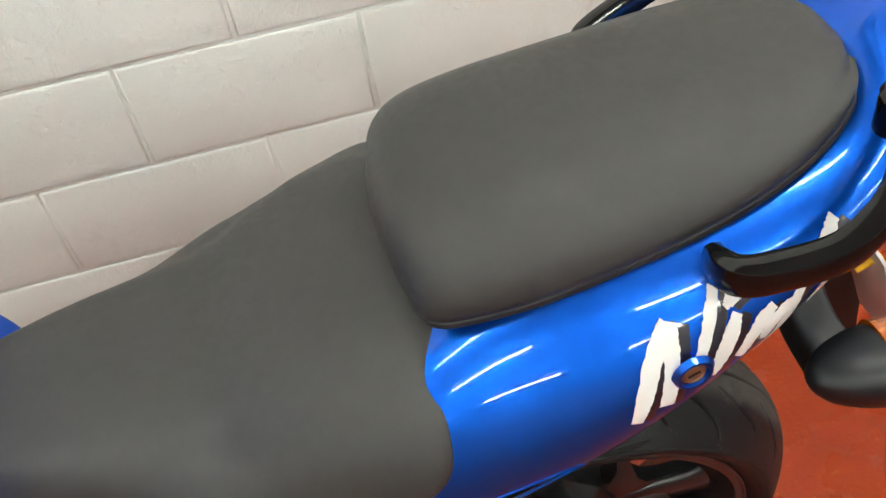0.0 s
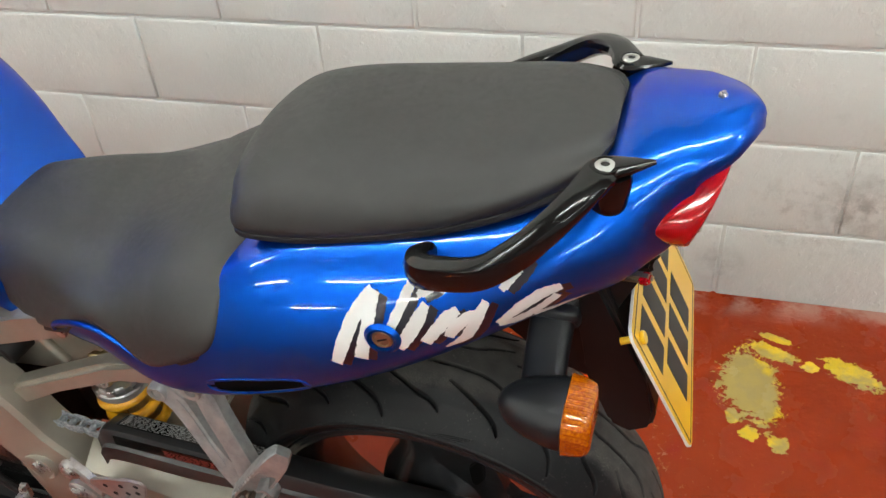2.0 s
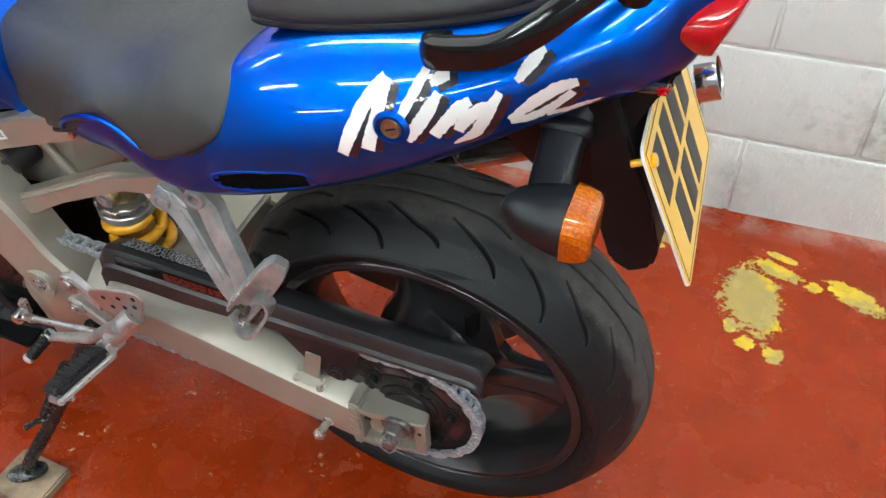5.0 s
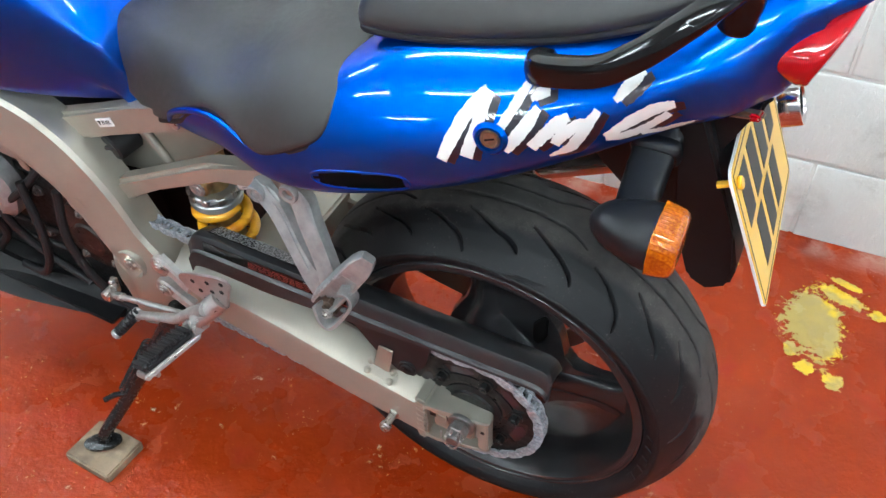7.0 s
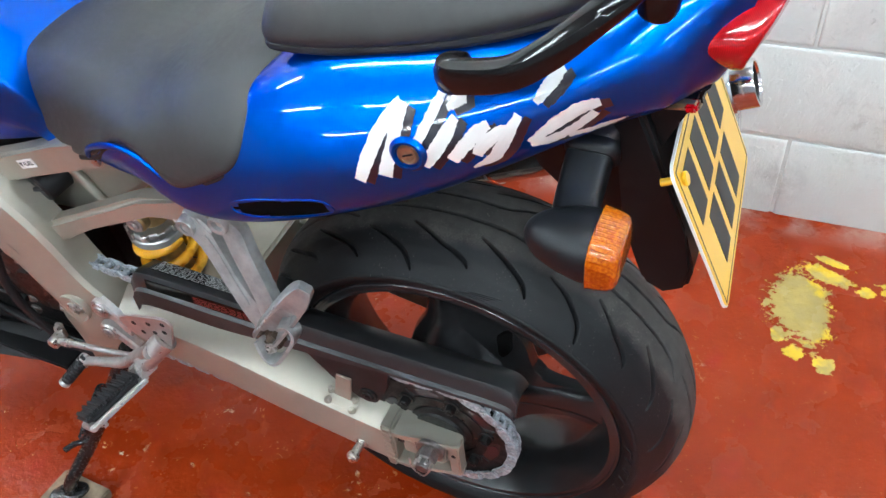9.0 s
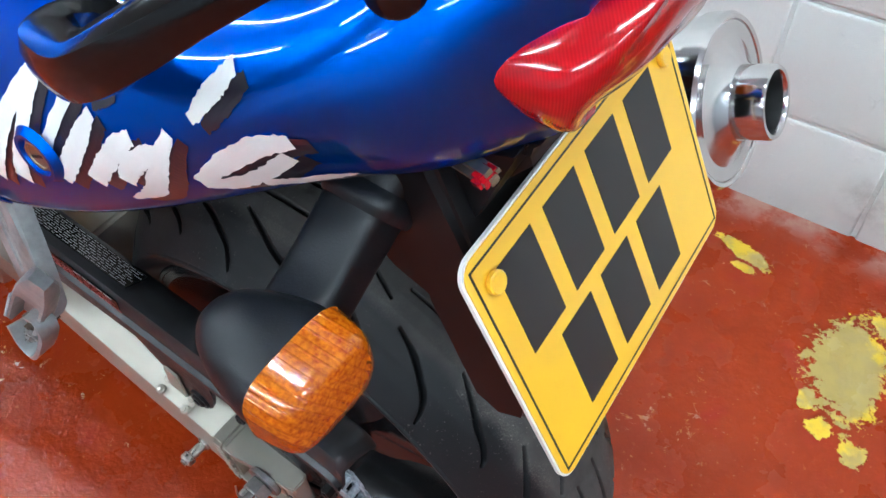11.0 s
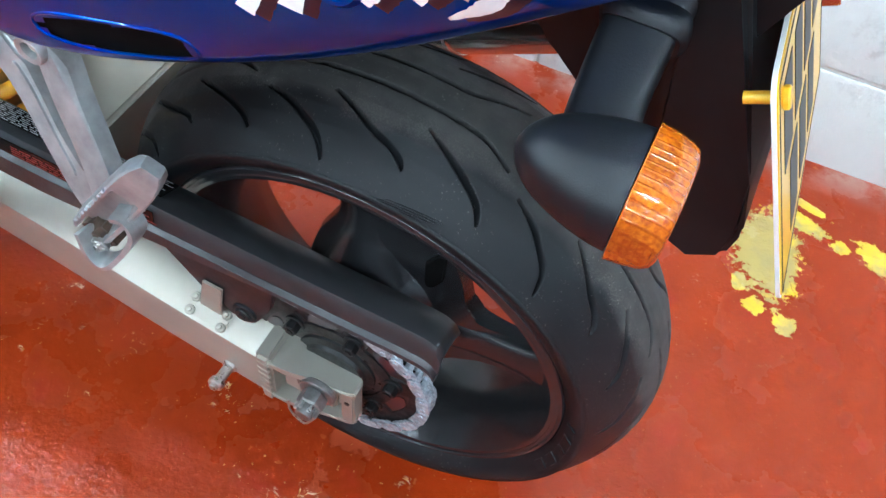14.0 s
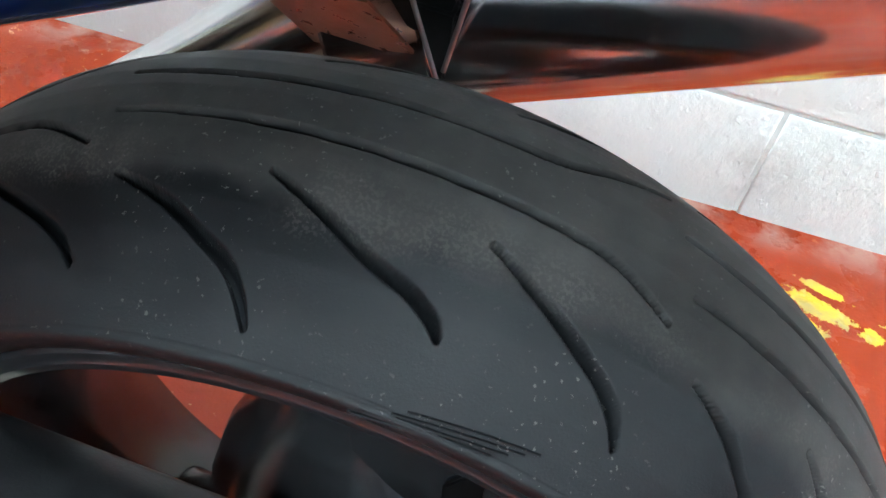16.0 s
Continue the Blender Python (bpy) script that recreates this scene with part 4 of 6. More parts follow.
part("rider_seat", seat_mesh(RIDER), M_SEAT, bike, "black vinyl rider seat", 60)
part("pillion_seat", seat_mesh(PILLION, 0.012, 0.022), M_SEAT, bike, "black vinyl pillion seat", 60)

# black tubes added along the hems to draw the shadow gap above the cowl
for name, rows in (("rider_seat_gap_line", RIDER[3:13]), ("pillion_seat_gap_line", PILLION)):
    for side in (-1, 1):
        part(name, tube([(x, side * wh * 0.965, zh - 0.0065) for x, zc, ws, zs, wh, zh in rows], 0.0045, 60, 10), M_RUBBER, bike, "thin black line added for the shadow gap under the seat edge")

# fuel tank ---------------------------------------------------------------------
TANK = [(-0.475, .690, .095, .70), (-0.495, .770, .110, .75), (-0.525, .820, .125, .78), (-0.562, .890, .145, .81), (-0.61, .960, .165, .83), (-0.68, 1.00, .185, .85), (-0.78, 1.02, .198, .86), (-0.95, 1.0, .20, .85)]


def tank_mesh():
    bm = bmesh.new()
    secs = []
    for x, zt, w, zm in TANK:
        half = [(0, zt), (w * 0.5, zt - (zt - zm) * 0.15), (w * 0.88, zm + (zt - zm) * 0.45), (w, zm), (w * 0.98, zm - 0.06), (w * 0.85, .69), (w * 0.7, .665), (w * 0.4, .66)]
        prof = spline(half, 24)
        secs.append([(x, -y, z) for y, z in prof[::-1]] + [(x, y, z) for y, z in prof[1:]])
    cols = [spline(c, 40) for c in zip(*secs)]
    skin(bm, [[tuple(c[i]) for c in cols] for i in range(41)], True, True)
    return bm


part("fuel_tank", tank_mesh(), M_BLUE, bike, "glossy metallic blue fuel tank", 60)


# grab rails --------------------------------------------------------------------
RAIL_SECTION = [(-1.0, 0.1), (-0.85, 0.75), (-0.4, 1.0), (0.3, 0.98), (0.75, 0.80), (0.98, 0.35), (1.0, -0.2), (0.80, -0.80), (0.35, -1.0), (-0.35, -1.0), (-0.8, -0.7)]


def grab_rail(side):
    path = [(0.083, -0.131, 0.908), (0.081, -0.146, 0.915), (0.086, -0.159, 0.920), (0.102, -0.168, 0.927), (0.140, -0.176, 0.942), (0.167, -0.169, 0.959), (0.187, -0.153, 0.973), (0.203, -0.131, 0.982),
            (0.213, -0.109, 0.9865), (0.219, -0.096, 0.9875), (0.236, -0.092, 0.991), (0.255, -0.089, 0.995)]
    size = [(0.0090, 0.0120), (0.0105, 0.0135), (0.0115, 0.0138), (0.0118, 0.0128), (0.0115, 0.0118), (0.0110, 0.0110), (0.0110, 0.0098), (0.0120, 0.0085), (0.0138, 0.0065), (0.0145, 0.0055), (0.0090, 0.004), (0.0015, 0.0015)]
    if side < 0:                          # the far one stands a little lower and nearer the middle
        path = [(x - 0.004, -y - 0.017, z - 0.0125) for x, y, z in path]
    sec = [(side * s, t) for s, t in RAIL_SECTION]
    rail = part("grab_rail", sweep(path, size, sec, 90), M_GLOSS, bike, "gloss black curved pillion grab rail", 40)
    bx, by, bz = path[9]
    fin = bmesh.new()
    rows = [(0.002, 1.0, -0.0030, 0.0185, 0.0120), (0.003, 0.995, -0.010, 0.0180, 0.0120), (0.003, 0.985, -0.024, 0.0160, 0.0115), (0.004, 0.965, -0.055, 0.0125, 0.0105)]
    skin(fin, [[(bx + dx + a * math.cos(t), by * k + b * math.sin(t), bz + dz + 0.10 * a * math.cos(t)) for t in np.linspace(0, 2 * math.pi, 24, endpoint=False)] for dx, k, dz, a, b in rows])
    part("mount", fin, M_GLOSS, rail, "", 50)
    part("bolt_seat", lathe([(0.0075, 0.004), (0.0098, 0.0060), (0.0112, 0.0058), (0.0120, 0.002), (0.0075, 0.002)], (bx, by, bz), "z", 36), M_GLOSS, rail)
    head = part("bolt", lathe([(0.0036, 0.0030), (0.0037, 0.0068), (0.0070, 0.0063), (0.0081, 0.0050), (0.0081, 0.002)], (bx, by, bz), "z", 36), M_ZINC, rail, "silver hex socket bolt")
    # dark hexagon at the bottom, the socket's shade put into its colour
    part("socket", rod((bx, by, bz + 0.003), (bx, by, bz + 0.0042), 0.0038, 6), M_DARK, head)
    return rail


grab_rail(1)
grab_rail(-1)
bolt("tail_bolt", bike, (0.295, -0.002, 0.997), (0.1, 0, 1), 0.004, 0.006, M_STEEL)


# tail light -------------------------------------------------------------------
def tail_light_mesh():
    bm = bmesh.new()
    secs = []
    for z, xs, xe, hw in ((.975, .298, .311, .036), (.966, .296, .312, .054), (.950, .278, .309, .074), (.933, .257, .303, .089), (.918, .263, .297, .087), (.905, .276, .290, .077), (.899, .278, .286, .058)):
        half = [(xe, 0), (xe - 0.001, hw * 0.45), (xe - 0.006, hw * 0.78), (xe - 0.3 * (xe - xs), hw * 0.96), (xs + 0.3 * (xe - xs), hw * 1.0), (xs, hw * 0.99), (xs - 0.006, hw * 0.9)]
        prof = spline(half, 24)
        secs.append([(x, -y, z) for x, y in prof[::-1]] + [(x, y, z) for x, y in prof[1:]])
    cols = [spline(c, 24) for c in zip(*secs)]
    skin(bm, [[tuple(c[i]) for c in cols] for i in range(25)], True, True)
    return bm


tail_light = part("tail_light", tail_light_mesh(), M_RED, bike, "red ribbed plastic tail light", 50)

# under tail ---------------------------------------------------------------------
part("undertail", prism([(0.10, 0.800), (0.20, 0.850), (0.262, 0.885), (0.266, 0.868), (0.225, 0.82), (0.215, 0.70), (0.17, 0.73), (0.12, 0.765)], -0.072, 0.072, 0.012, 3), M_DEEP, bike, "matt black rear mudguard")
part("mudguard", prism([(0.190, 0.850), (0.214, 0.868), (0.266, 0.735), (0.279, 0.690), (0.276, 0.664), (0.255, 0.650), (0.234, 0.660), (0.205, 0.74)], -0.086, 0.086, 0.005, 3), M_DEEP, bike, "matt black mudguard flap")


# indicators ----------------------------------------------------------------------
def indicator(side):
    def P(x, y, z):
        return (x, y * side, z)
    ind = part("indicator", tube([P(0.180, -0.074, 0.824), P(0.179, -0.100, 0.807), P(0.180, -0.130, 0.792), P(0.184, -0.160, 0.784)], [0.0205, 0.0195, 0.0190, 0.0200], 14, 32, 0.9, (1, 0, 0), True, None, 0.45), M_BLACK, bike, "matt black indicator with an amber lens")
    part("collar", tube([P(0.180, -0.083, 0.818), P(0.180, -0.087, 0.8155), P(0.180, -0.091, 0.813), P(0.180, -0.095, 0.8105)], [0.0220, 0.0238, 0.0238, 0.0212], 8, 32, 0.92, (1, 0, 0), True, None, 0.5), M_BLACK, ind)
    part("collar_foot", tube([P(0.180, -0.060, 0.832), P(0.180, -0.085, 0.817)], [0.027, 0.021], 2, 32, 0.92, (1, 0, 0), True, None, 0.5), M_BLACK, ind)
    rings = []
    c0 = Vector(P(0.150, -0.180, 0.798))
    ax = Vector((1, 0.02 * side, -0.06)).normalized()
    for s, w, h in ((0.0, 0.003, 0.002), (0.004, 0.011, 0.009), (0.014, 0.020, 0.016), (0.030, 0.027, 0.021), (0.046, 0.031, 0.024), (0.058, 0.032, 0.025)):
        c = c0 + ax * s
        rings.append([c + Vector((0, w * math.copysign(abs(math.cos(t)) ** 0.8, math.cos(t)), h * math.copysign(abs(math.sin(t)) ** 0.8, math.sin(t)))) for t in np.linspace(0, 2 * math.pi, 28, endpoint=False)])
    bm = bmesh.new()
    skin(bm, [[Vector(p) for p in r] for r in zip(*[spline(k, 20) for k in zip(*rings)])])
    part("housing", bm, M_BLACK, ind)
    bm = bmesh.new()
    rings = []
    for s, k in ((0.0585, 1.0), (0.0590, 1.015), (0.0600, 1.0), (0.068, 0.975), (0.0755, 0.93), (0.0795, 0.86), (0.0815, 0.74), (0.0822, 0.50)):
        c = c0 + ax * s
        rings.append([c + Vector((0, k * 0.0325 * math.copysign(abs(math.cos(t)) ** 0.56, math.cos(t)), k * 0.0255 * math.copysign(abs(math.sin(t)) ** 0.56, math.sin(t)))) for t in np.linspace(0, 2 * math.pi, 48, endpoint=False)])
    skin(bm, rings)
    lens = part("lens", bm, M_AMBER, ind, "amber ribbed indicator lens", 40)
    return ind


indicator(1)
indicator(-1)

# number plate ---------------------------------------------------------------------
PL = Vector((0.249, -0.109, 0.824))
PB = Vector((0.316, -0.108, 0.672))
pz = (PL - PB).normalized()
py = (Vector((0.308, 0.122, 0.646)) - PB).normalized()
pn = py.cross(pz).normalized()
py = pz.cross(pn).normalized()
PLATE = Matrix((( py.x, pz.x, pn.x, PB.x), (py.y, pz.y, pn.y, PB.y), (py.z, pz.z, pn.z, PB.z), (0, 0, 0, 1)))
PW, PH = 0.232, (PL - PB).length


def plate_shape(w, h, r, d0, d1, off=(0, 0)):
    bm = bmesh.new()
    pts = []
    for cx, cy, a0 in ((w - r, r, -90), (w - r, h - r, 0), (r, h - r, 90), (r, r, 180)):
        for k in range(7):
            a = radians(a0 + 15 * k)
            pts.append((cx + r * math.cos(a) + off[0], cy + r * math.sin(a) + off[1]))
    skin(bm, [[PLATE @ Vector((x, y, d)) for x, y in pts] for d in (d0, d1)])
    return bm


plate = part("number_plate", plate_shape(PW, PH, 0.012, -0.0025, 0.0), M_EDGE, bike, "yellow rear number plate with dark bars", 30)
part("plate_face", plate_shape(PW - 0.003, PH - 0.003, 0.011, 0.0, 0.0008, (0.0015, 0.0015)), M_PLATE, plate, "yellow plate face")


def flat_bar(x, y, w, h, mat=M_BAR, skew=0.0):
    own = bmesh.new()
    skin(own, [[PLATE @ Vector((x + a * w + skew * b * h, y + b * h, d)) for a, b in ((0, 0), (1, 0), (1, 1), (0, 1))] for d in (0.0008, 0.0012)])
    return own


for k in range(4):
    part("bar", flat_bar(0.022 + 0.047 * k, PH - 0.078, 0.034, 0.060), M_BAR, plate)
for k in range(3):
    part("bar", flat_bar(0.045 + 0.047 * k, 0.020, 0.034, 0.058), M_BAR, plate)
for x, y, w, h in ((0.006, 0.006, PW - 0.012, 0.0012), (0.006, PH - 0.0072, PW - 0.012, 0.0012), (0.006, 0.0072, 0.0012, PH - 0.0144), (PW - 0.0072, 0.0072, 0.0012, PH - 0.0144)):
    part("border", flat_bar(x, y, w, h), M_BAR, plate)
for x in (0.018, PW - 0.018):
    bm = rod(PLATE @ Vector((x, PH - 0.022, -0.018)), PLATE @ Vector((x, PH - 0.022, 0.003)), 0.0035, 12)
    rod(PLATE @ Vector((x, PH - 0.022, 0.0008)), PLATE @ Vector((x, PH - 0.022, 0.005)), 0.0065, 16, 0.001, bm)
    part("plate_screw", bm, M_PLATE, plate, "yellow plastic plate screw")


# frame -----------------------------------------------------------------------------
def spar(side):
    line = [(-0.93, 0.620, 0.078), (-0.80, 0.602, 0.072), (-0.70, 0.590, 0.070), (-0.645, 0.562, 0.072), (-0.600, 0.510, 0.068), (-0.565, 0.442, 0.062), (-0.540, 0.385, 0.074), (-0.546, 0.325, 0.076), (-0.555, 0.272, 0.050)]
    face = [(-1.0, -1.0), (-0.97, 0.30), (-0.90, 0.52), (-0.10, 0.98), (0.0, 1.0), (0.10, 0.95), (0.88, 0.22), (0.97, 0.05), (1.0, -1.0)]
    s = part("frame_spar", sweep([(x, -0.136 * side, z) for x, z, w in line], [(w, 0.034) for x, z, w in line], face, 60, (0, -side, 0)), M_FRAME, bike, "champagne painted alloy frame spar with welded seams", 24)
    if side > 0:
        bolt("pivot_bolt", s, (-0.536, -0.1630, 0.414), (0, -1, 0), 0.0115, 0.007, M_STEEL, True, True)
        part("pivot_recess", lathe([(0.0265, 0.010), (0.0258, 0.0010), (0.0245, 0.0), (0.0225, 0.0015), (0.0190, 0.0060), (0.0001, 0.0065)], (-0.536, -0.1690, 0.414), "y", 40), M_FRAME, s)
        seam = [(-0.648, 0.636), (-0.664, 0.605), (-0.690, 0.562), (-0.706, 0.532)]
        bead = bmesh.new()
        for x, z in spline(seam, 26):
            bmesh.ops.create_uvsphere(bead, u_segments=10, v_segments=6, radius=1.0, matrix=Matrix.Translation((x, -0.149 - 0.018 * max(0.0, 1 - abs(z - 0.585) / 0.055), z)) @ Matrix.Rotation(radians(-58), 4, "Y") @ Matrix.Diagonal((0.0045, 0.0035, 0.010, 1)))
        part("weld_seam", bead, M_FRAME, s, "ribbed weld seam")
        part("oval_recess", lathe([(0.017, -0.0015), (0.0145, -0.001), (0.012, 0.004), (0.0001, 0.006)], (-0.598, -0.1655, 0.512), "y", 32), M_FRAME, s)
        tag = pose(-0.528, -0.1215, 0.648, 90, -20, 0)
        tag = Matrix.Translation((-0.528, -0.1215, 0.648)) @ Matrix.Rotation(radians(-20), 4, "Y") @ Matrix.Rotation(radians(90), 4, "X")
        card = part("label", box((0.032, 0.013, 0.001), tag, 0.0), M_WHITE, s, "small white label that reads fuel")
        part("lettering", text_mesh("FUEL", 0.0085, tag @ Matrix.Translation((0.004, 0, 0.0007)), M_BAR), M_BAR, card, "", 0)
        mark = bmesh.new()
        skin(mark, [[tag @ Vector((x, y, d)) for x, y in ((-0.0135, 0.0035), (-0.0075, 0.0035), (-0.0105, -0.0035))] for d in (0.0006, 0.0009)])
        part("arrow_mark", mark, M_BAR, card, "", 0)
    return s


spar(1)
spar(-1)


def rail(name, pts, y0, y1, bevel=0.006):
    return part(name, prism(pts, y0, y1, bevel, 3), M_FRAME, bike, "champagne painted alloy subframe rail", 40)


for s in (1, -1):
    a, b = sorted((-0.12 * s, -0.09 * s))
    rail("subframe_rail", [(-0.66, 0.600), (-0.64, 0.625), (-0.47, 0.687), (-0.30, 0.735), (-0.10, 0.79), (-0.09, 0.765), (-0.30, 0.705), (-0.45, 0.655), (-0.60, 0.592)], a, b)
    a, b = sorted((-0.13 * s, -0.10 * s))
    rail("subframe_stay", [(-0.585, 0.518), (-0.565, 0.535), (-0.36, 0.640), (-0.24, 0.665), (-0.16, 0.700), (-0.15, 0.68), (-0.235, 0.632), (-0.345, 0.624), (-0.46, 0.568), (-0.54, 0.506)], a, b)


# swingarm ----------------------------------------------------------------------------
def swingarm(side):
    rings = []
    for x, zt, zb in spline([(-0.50, 0.428, 0.350), (-0.40, 0.420, 0.338), (-0.30, 0.402, 0.313), (-0.18, 0.370, 0.280), (-0.06, 0.342, 0.254)], 24):
        rings.append([(x, y * side, z) for y, z in ((-0.098, zt - 0.003), (-0.104, zt), (-0.112, zt - 0.001), (-0.145, zt - 0.014), (-0.152, zt - 0.019), (-0.155, zt - 0.027), (-0.155, zb + 0.008), (-0.150, zb), (-0.108, zb), (-0.098, zb + 0.008))])
    bm = bmesh.new()
    skin(bm, rings)
    arm = part("swingarm", bm, M_FRAME, bike, "champagne painted box section swingarm", 24)
    beak = [(-0.066, -0.106), (-0.020, -0.110), (0.036, -0.124), (0.042, -0.129), (0.042, -0.146), (0.034, -0.149), (0.012, -0.150), (-0.012, -0.153), (-0.034, -0.1565), (-0.066, -0.1565)]
    for name, z0, z1 in (("end_top", 0.3285, 0.3385), ("end_bottom", 0.2570, 0.2640)):
        bm = bmesh.new()
        skin(bm, [[(x, y * side, z + (0.006 if z < 0.3 else -0.004) * max(0.0, x + 0.02) / 0.06) for x, y in beak] for z in (z0, z1)])
        bmesh.ops.bevel(bm, geom=bm.edges[:], offset=0.0018, segments=2, affect="EDGES", clamp_overlap=True)
        part(name, bm, M_FRAME, arm)
    part("end_web", prism([(-0.066, 0.334), (0.038, 0.331), (0.038, 0.268), (-0.064, 0.261)], *sorted((-0.134 * side, -0.126 * side)), 0.002), M_FRAME, arm)
    part("end_wall", prism([(0.026, 0.331), (0.041, 0.330), (0.041, 0.267), (0.026, 0.265)], *sorted((-0.148 * side, -0.128 * side)), 0.002), M_FRAME, arm)
    part("weld_band", prism([(-0.066, 0.346), (-0.048, 0.344), (-0.049, 0.250), (-0.066, 0.253)], *sorted((-0.158 * side, -0.110 * side)), 0.004), M_FRAME, arm)
    return arm


arm = swingarm(1)
part("cross_brace", box((0.095, 0.225, 0.10), pose(-0.366, 0.0, 0.370), 0.005, 3), M_FRAME, arm, "flat alloy cross brace")
swingarm(-1)
bm = rod((0.004, -0.150, 0.322), (0.004, -0.157, 0.322), 0.020, 24, 0.001)
rod((0.004, -0.157, 0.322), (0.004, -0.172, 0.322), 0.0145, 6, 0.0015, bm)
rod((0.004, -0.170, 0.322), (0.004, -0.184, 0.322), 0.0090, 16, 0.001, bm)
axle_nut = part("axle_nut", bm, M_NUT, arm, "zinc plated castellated axle nut")
for k in range(6):
    a = radians(60 * k)
    part("crown", box((0.006, 0.008, 0.004), Matrix.Translation((0.004 + 0.010 * math.cos(a), -0.176, 0.322 + 0.010 * math.sin(a))) @ Matrix.Rotation(-a, 4, "Y"), 0.001, 1), M_STEEL, axle_nut)
part("split_pin", tube([(0.015, -0.178, 0.318), (0.004, -0.182, 0.302), (-0.012, -0.180, 0.312), (-0.016, -0.176, 0.325)], 0.0012, 16, 6), M_STEEL, axle_nut)
part("axle_plate", box((0.062, 0.010, 0.046), pose(-0.012, -0.1405, 0.300, 0, 2, 0), 0.003), M_FRAME, arm)
# dark pad on the plate, painting the shade in its slot
part("plate_slot_pad", box((0.030, 0.002, 0.013), pose(-0.036, -0.1460, 0.308, 0, 3, 0), 0.003), M_DARK, arm)
part("slot_spacer", box((0.016, 0.004, 0.012), pose(-0.030, -0.1465, 0.308, 0, 3, 0), 0.001), M_FRAME, arm)
part("adjuster_mark", box((0.003, 0.002, 0.010), pose(-0.050, -0.1490, 0.314), 0.0004), M_WHITE, arm)
# dark disc painted where the adjuster hole is in shade
part("adjuster_hole_disc", rod((0.0335, -0.1482, 0.312), (0.0335, -0.1490, 0.312), 0.003, 14), M_DARK, arm)
for k in range(6):
    part("weld_rib", box((0.016, 0.003, 0.004), pose(-0.057, -0.1572, 0.272 + 0.012 * k, 0, 12, 0), 0.0012), M_FRAME, arm)
bm = rod((-0.104, -0.148, 0.279), (-0.104, -0.158, 0.280), 0.0085, 18, 0.001)
rod((-0.104, -0.157, 0.280), (-0.104, -0.176, 0.282), 0.0058, 18, 0.001, bm)
rod((-0.104, -0.175, 0.282), (-0.104, -0.184, 0.283), 0.0085, 18, 0.0015, bm)
rod((-0.104, -0.183, 0.283), (-0.104, -0.187, 0.2834), 0.0050, 6, 0.0005, bm)
part("bobbin", bm, M_STEEL, arm, "zinc plated paddock stand bobbin")
part("guard_bracket", prism([(-0.136, 0.364), (-0.112, 0.358), (-0.102, 0.412), (-0.124, 0.414)], -0.1425, -0.1395, 0.001), M_FRAME, arm)
part("bracket_foot", box((0.046, 0.022, 0.004), pose(-0.124, -0.143, 0.3565, 22, 13, 0), 0.0015), M_FRAME, arm)
for x, y in ((-0.141, -0.138), (-0.141, -0.151), (-0.107, -0.138), (-0.107, -0.151)):
    z = 0.3585 - 0.26 * (x + 0.124) - (-0.143 - y) * 0.40
    bm = rod((x, y, z), (x, y - 0.0016, z + 0.004), 0.0052, 14, 0.001)
    rod((x, y - 0.0014, z + 0.0035), (x, y - 0.0024, z + 0.006), 0.0030, 10, 0.0008, bm)
    part("rivet", bm, M_FRAME, arm)

# drive chain -------------------------------------------------------------------------
PITCH = 0.0159
CH_Y = -0.116


def chain_path():
    """Points one pitch apart: top run, round the sprocket, bottom run."""
    r = 0.1010
    c = Vector((HUB[0], 0, HUB[2]))
    front_top, front_bot = Vector((-0.57, 0, 0.474)), Vector((-0.56, 0, 0.300))
    pts = []
    start, end = front_top, c + Vector((-0.25, 0, 0.97)).normalized() * r
    pts += [start.lerp(end, i / 40) for i in range(40)]
    a0, a1 = math.atan2(0.97, -0.25), -math.pi * 0.5 - 0.05
    pts += [c + Vector((math.cos(a0 + (a1 - a0) * i / 40), 0, math.sin(a0 + (a1 - a0) * i / 40))) * r for i in range(40)]
    s2 = c + Vector((math.cos(a1), 0, math.sin(a1))) * r
    pts += [s2.lerp(front_bot, i / 40) for i in range(41)]
    out, left, last = [pts[0]], PITCH, pts[0]
    for p in pts[1:]:
        while (p - last).length >= left:
            last = last + (p - last).normalized() * left
            out.append(last.copy())
            left = PITCH
        left -= (p - last).length
        last = p
    return out


def link_mesh(inner):
    bm = bmesh.new()
    h = PITCH / 2
    for side in (-1, 1):
        y = side * (0.0062 if inner else 0.0086)
        pts = []
        for cx, a0 in ((h, -90), (-h, 90)):
            for k in range(5):
                a = radians(a0 + 45 * k)
                pts.append((cx + 0.0068 * math.cos(a), 0.0068 * math.sin(a)))
        ring = [[(x, y + d, z * (0.8 if abs(x) < h * 0.5 else 1)) for x, z in pts] for d in (-0.001, 0.001)]
        skin(bm, ring)
    if inner:
        for cx in (-h, h):
            rod((cx, -0.005, 0), (cx, 0.005, 0), 0.0050, 8, 0.0, bm)
    else:
        for cx in (-h, h):
            rod((cx, -0.0110, 0), (cx, 0.0110, 0), 0.0026, 8, 0.0, bm)
    return finish(bm, "link", M_CHAIN, 35)


path = chain_path()
bm = bmesh.new()
for p in path:
    rod((p.x, CH_Y - 0.006, p.z), (p.x, CH_Y + 0.006, p.z), 0.0036, 6, 0.0, bm)
chain = part("drive_chain", bm, M_ROLLER, bike, "dry silver grey drive chain")
meshes = (link_mesh(True), link_mesh(False))
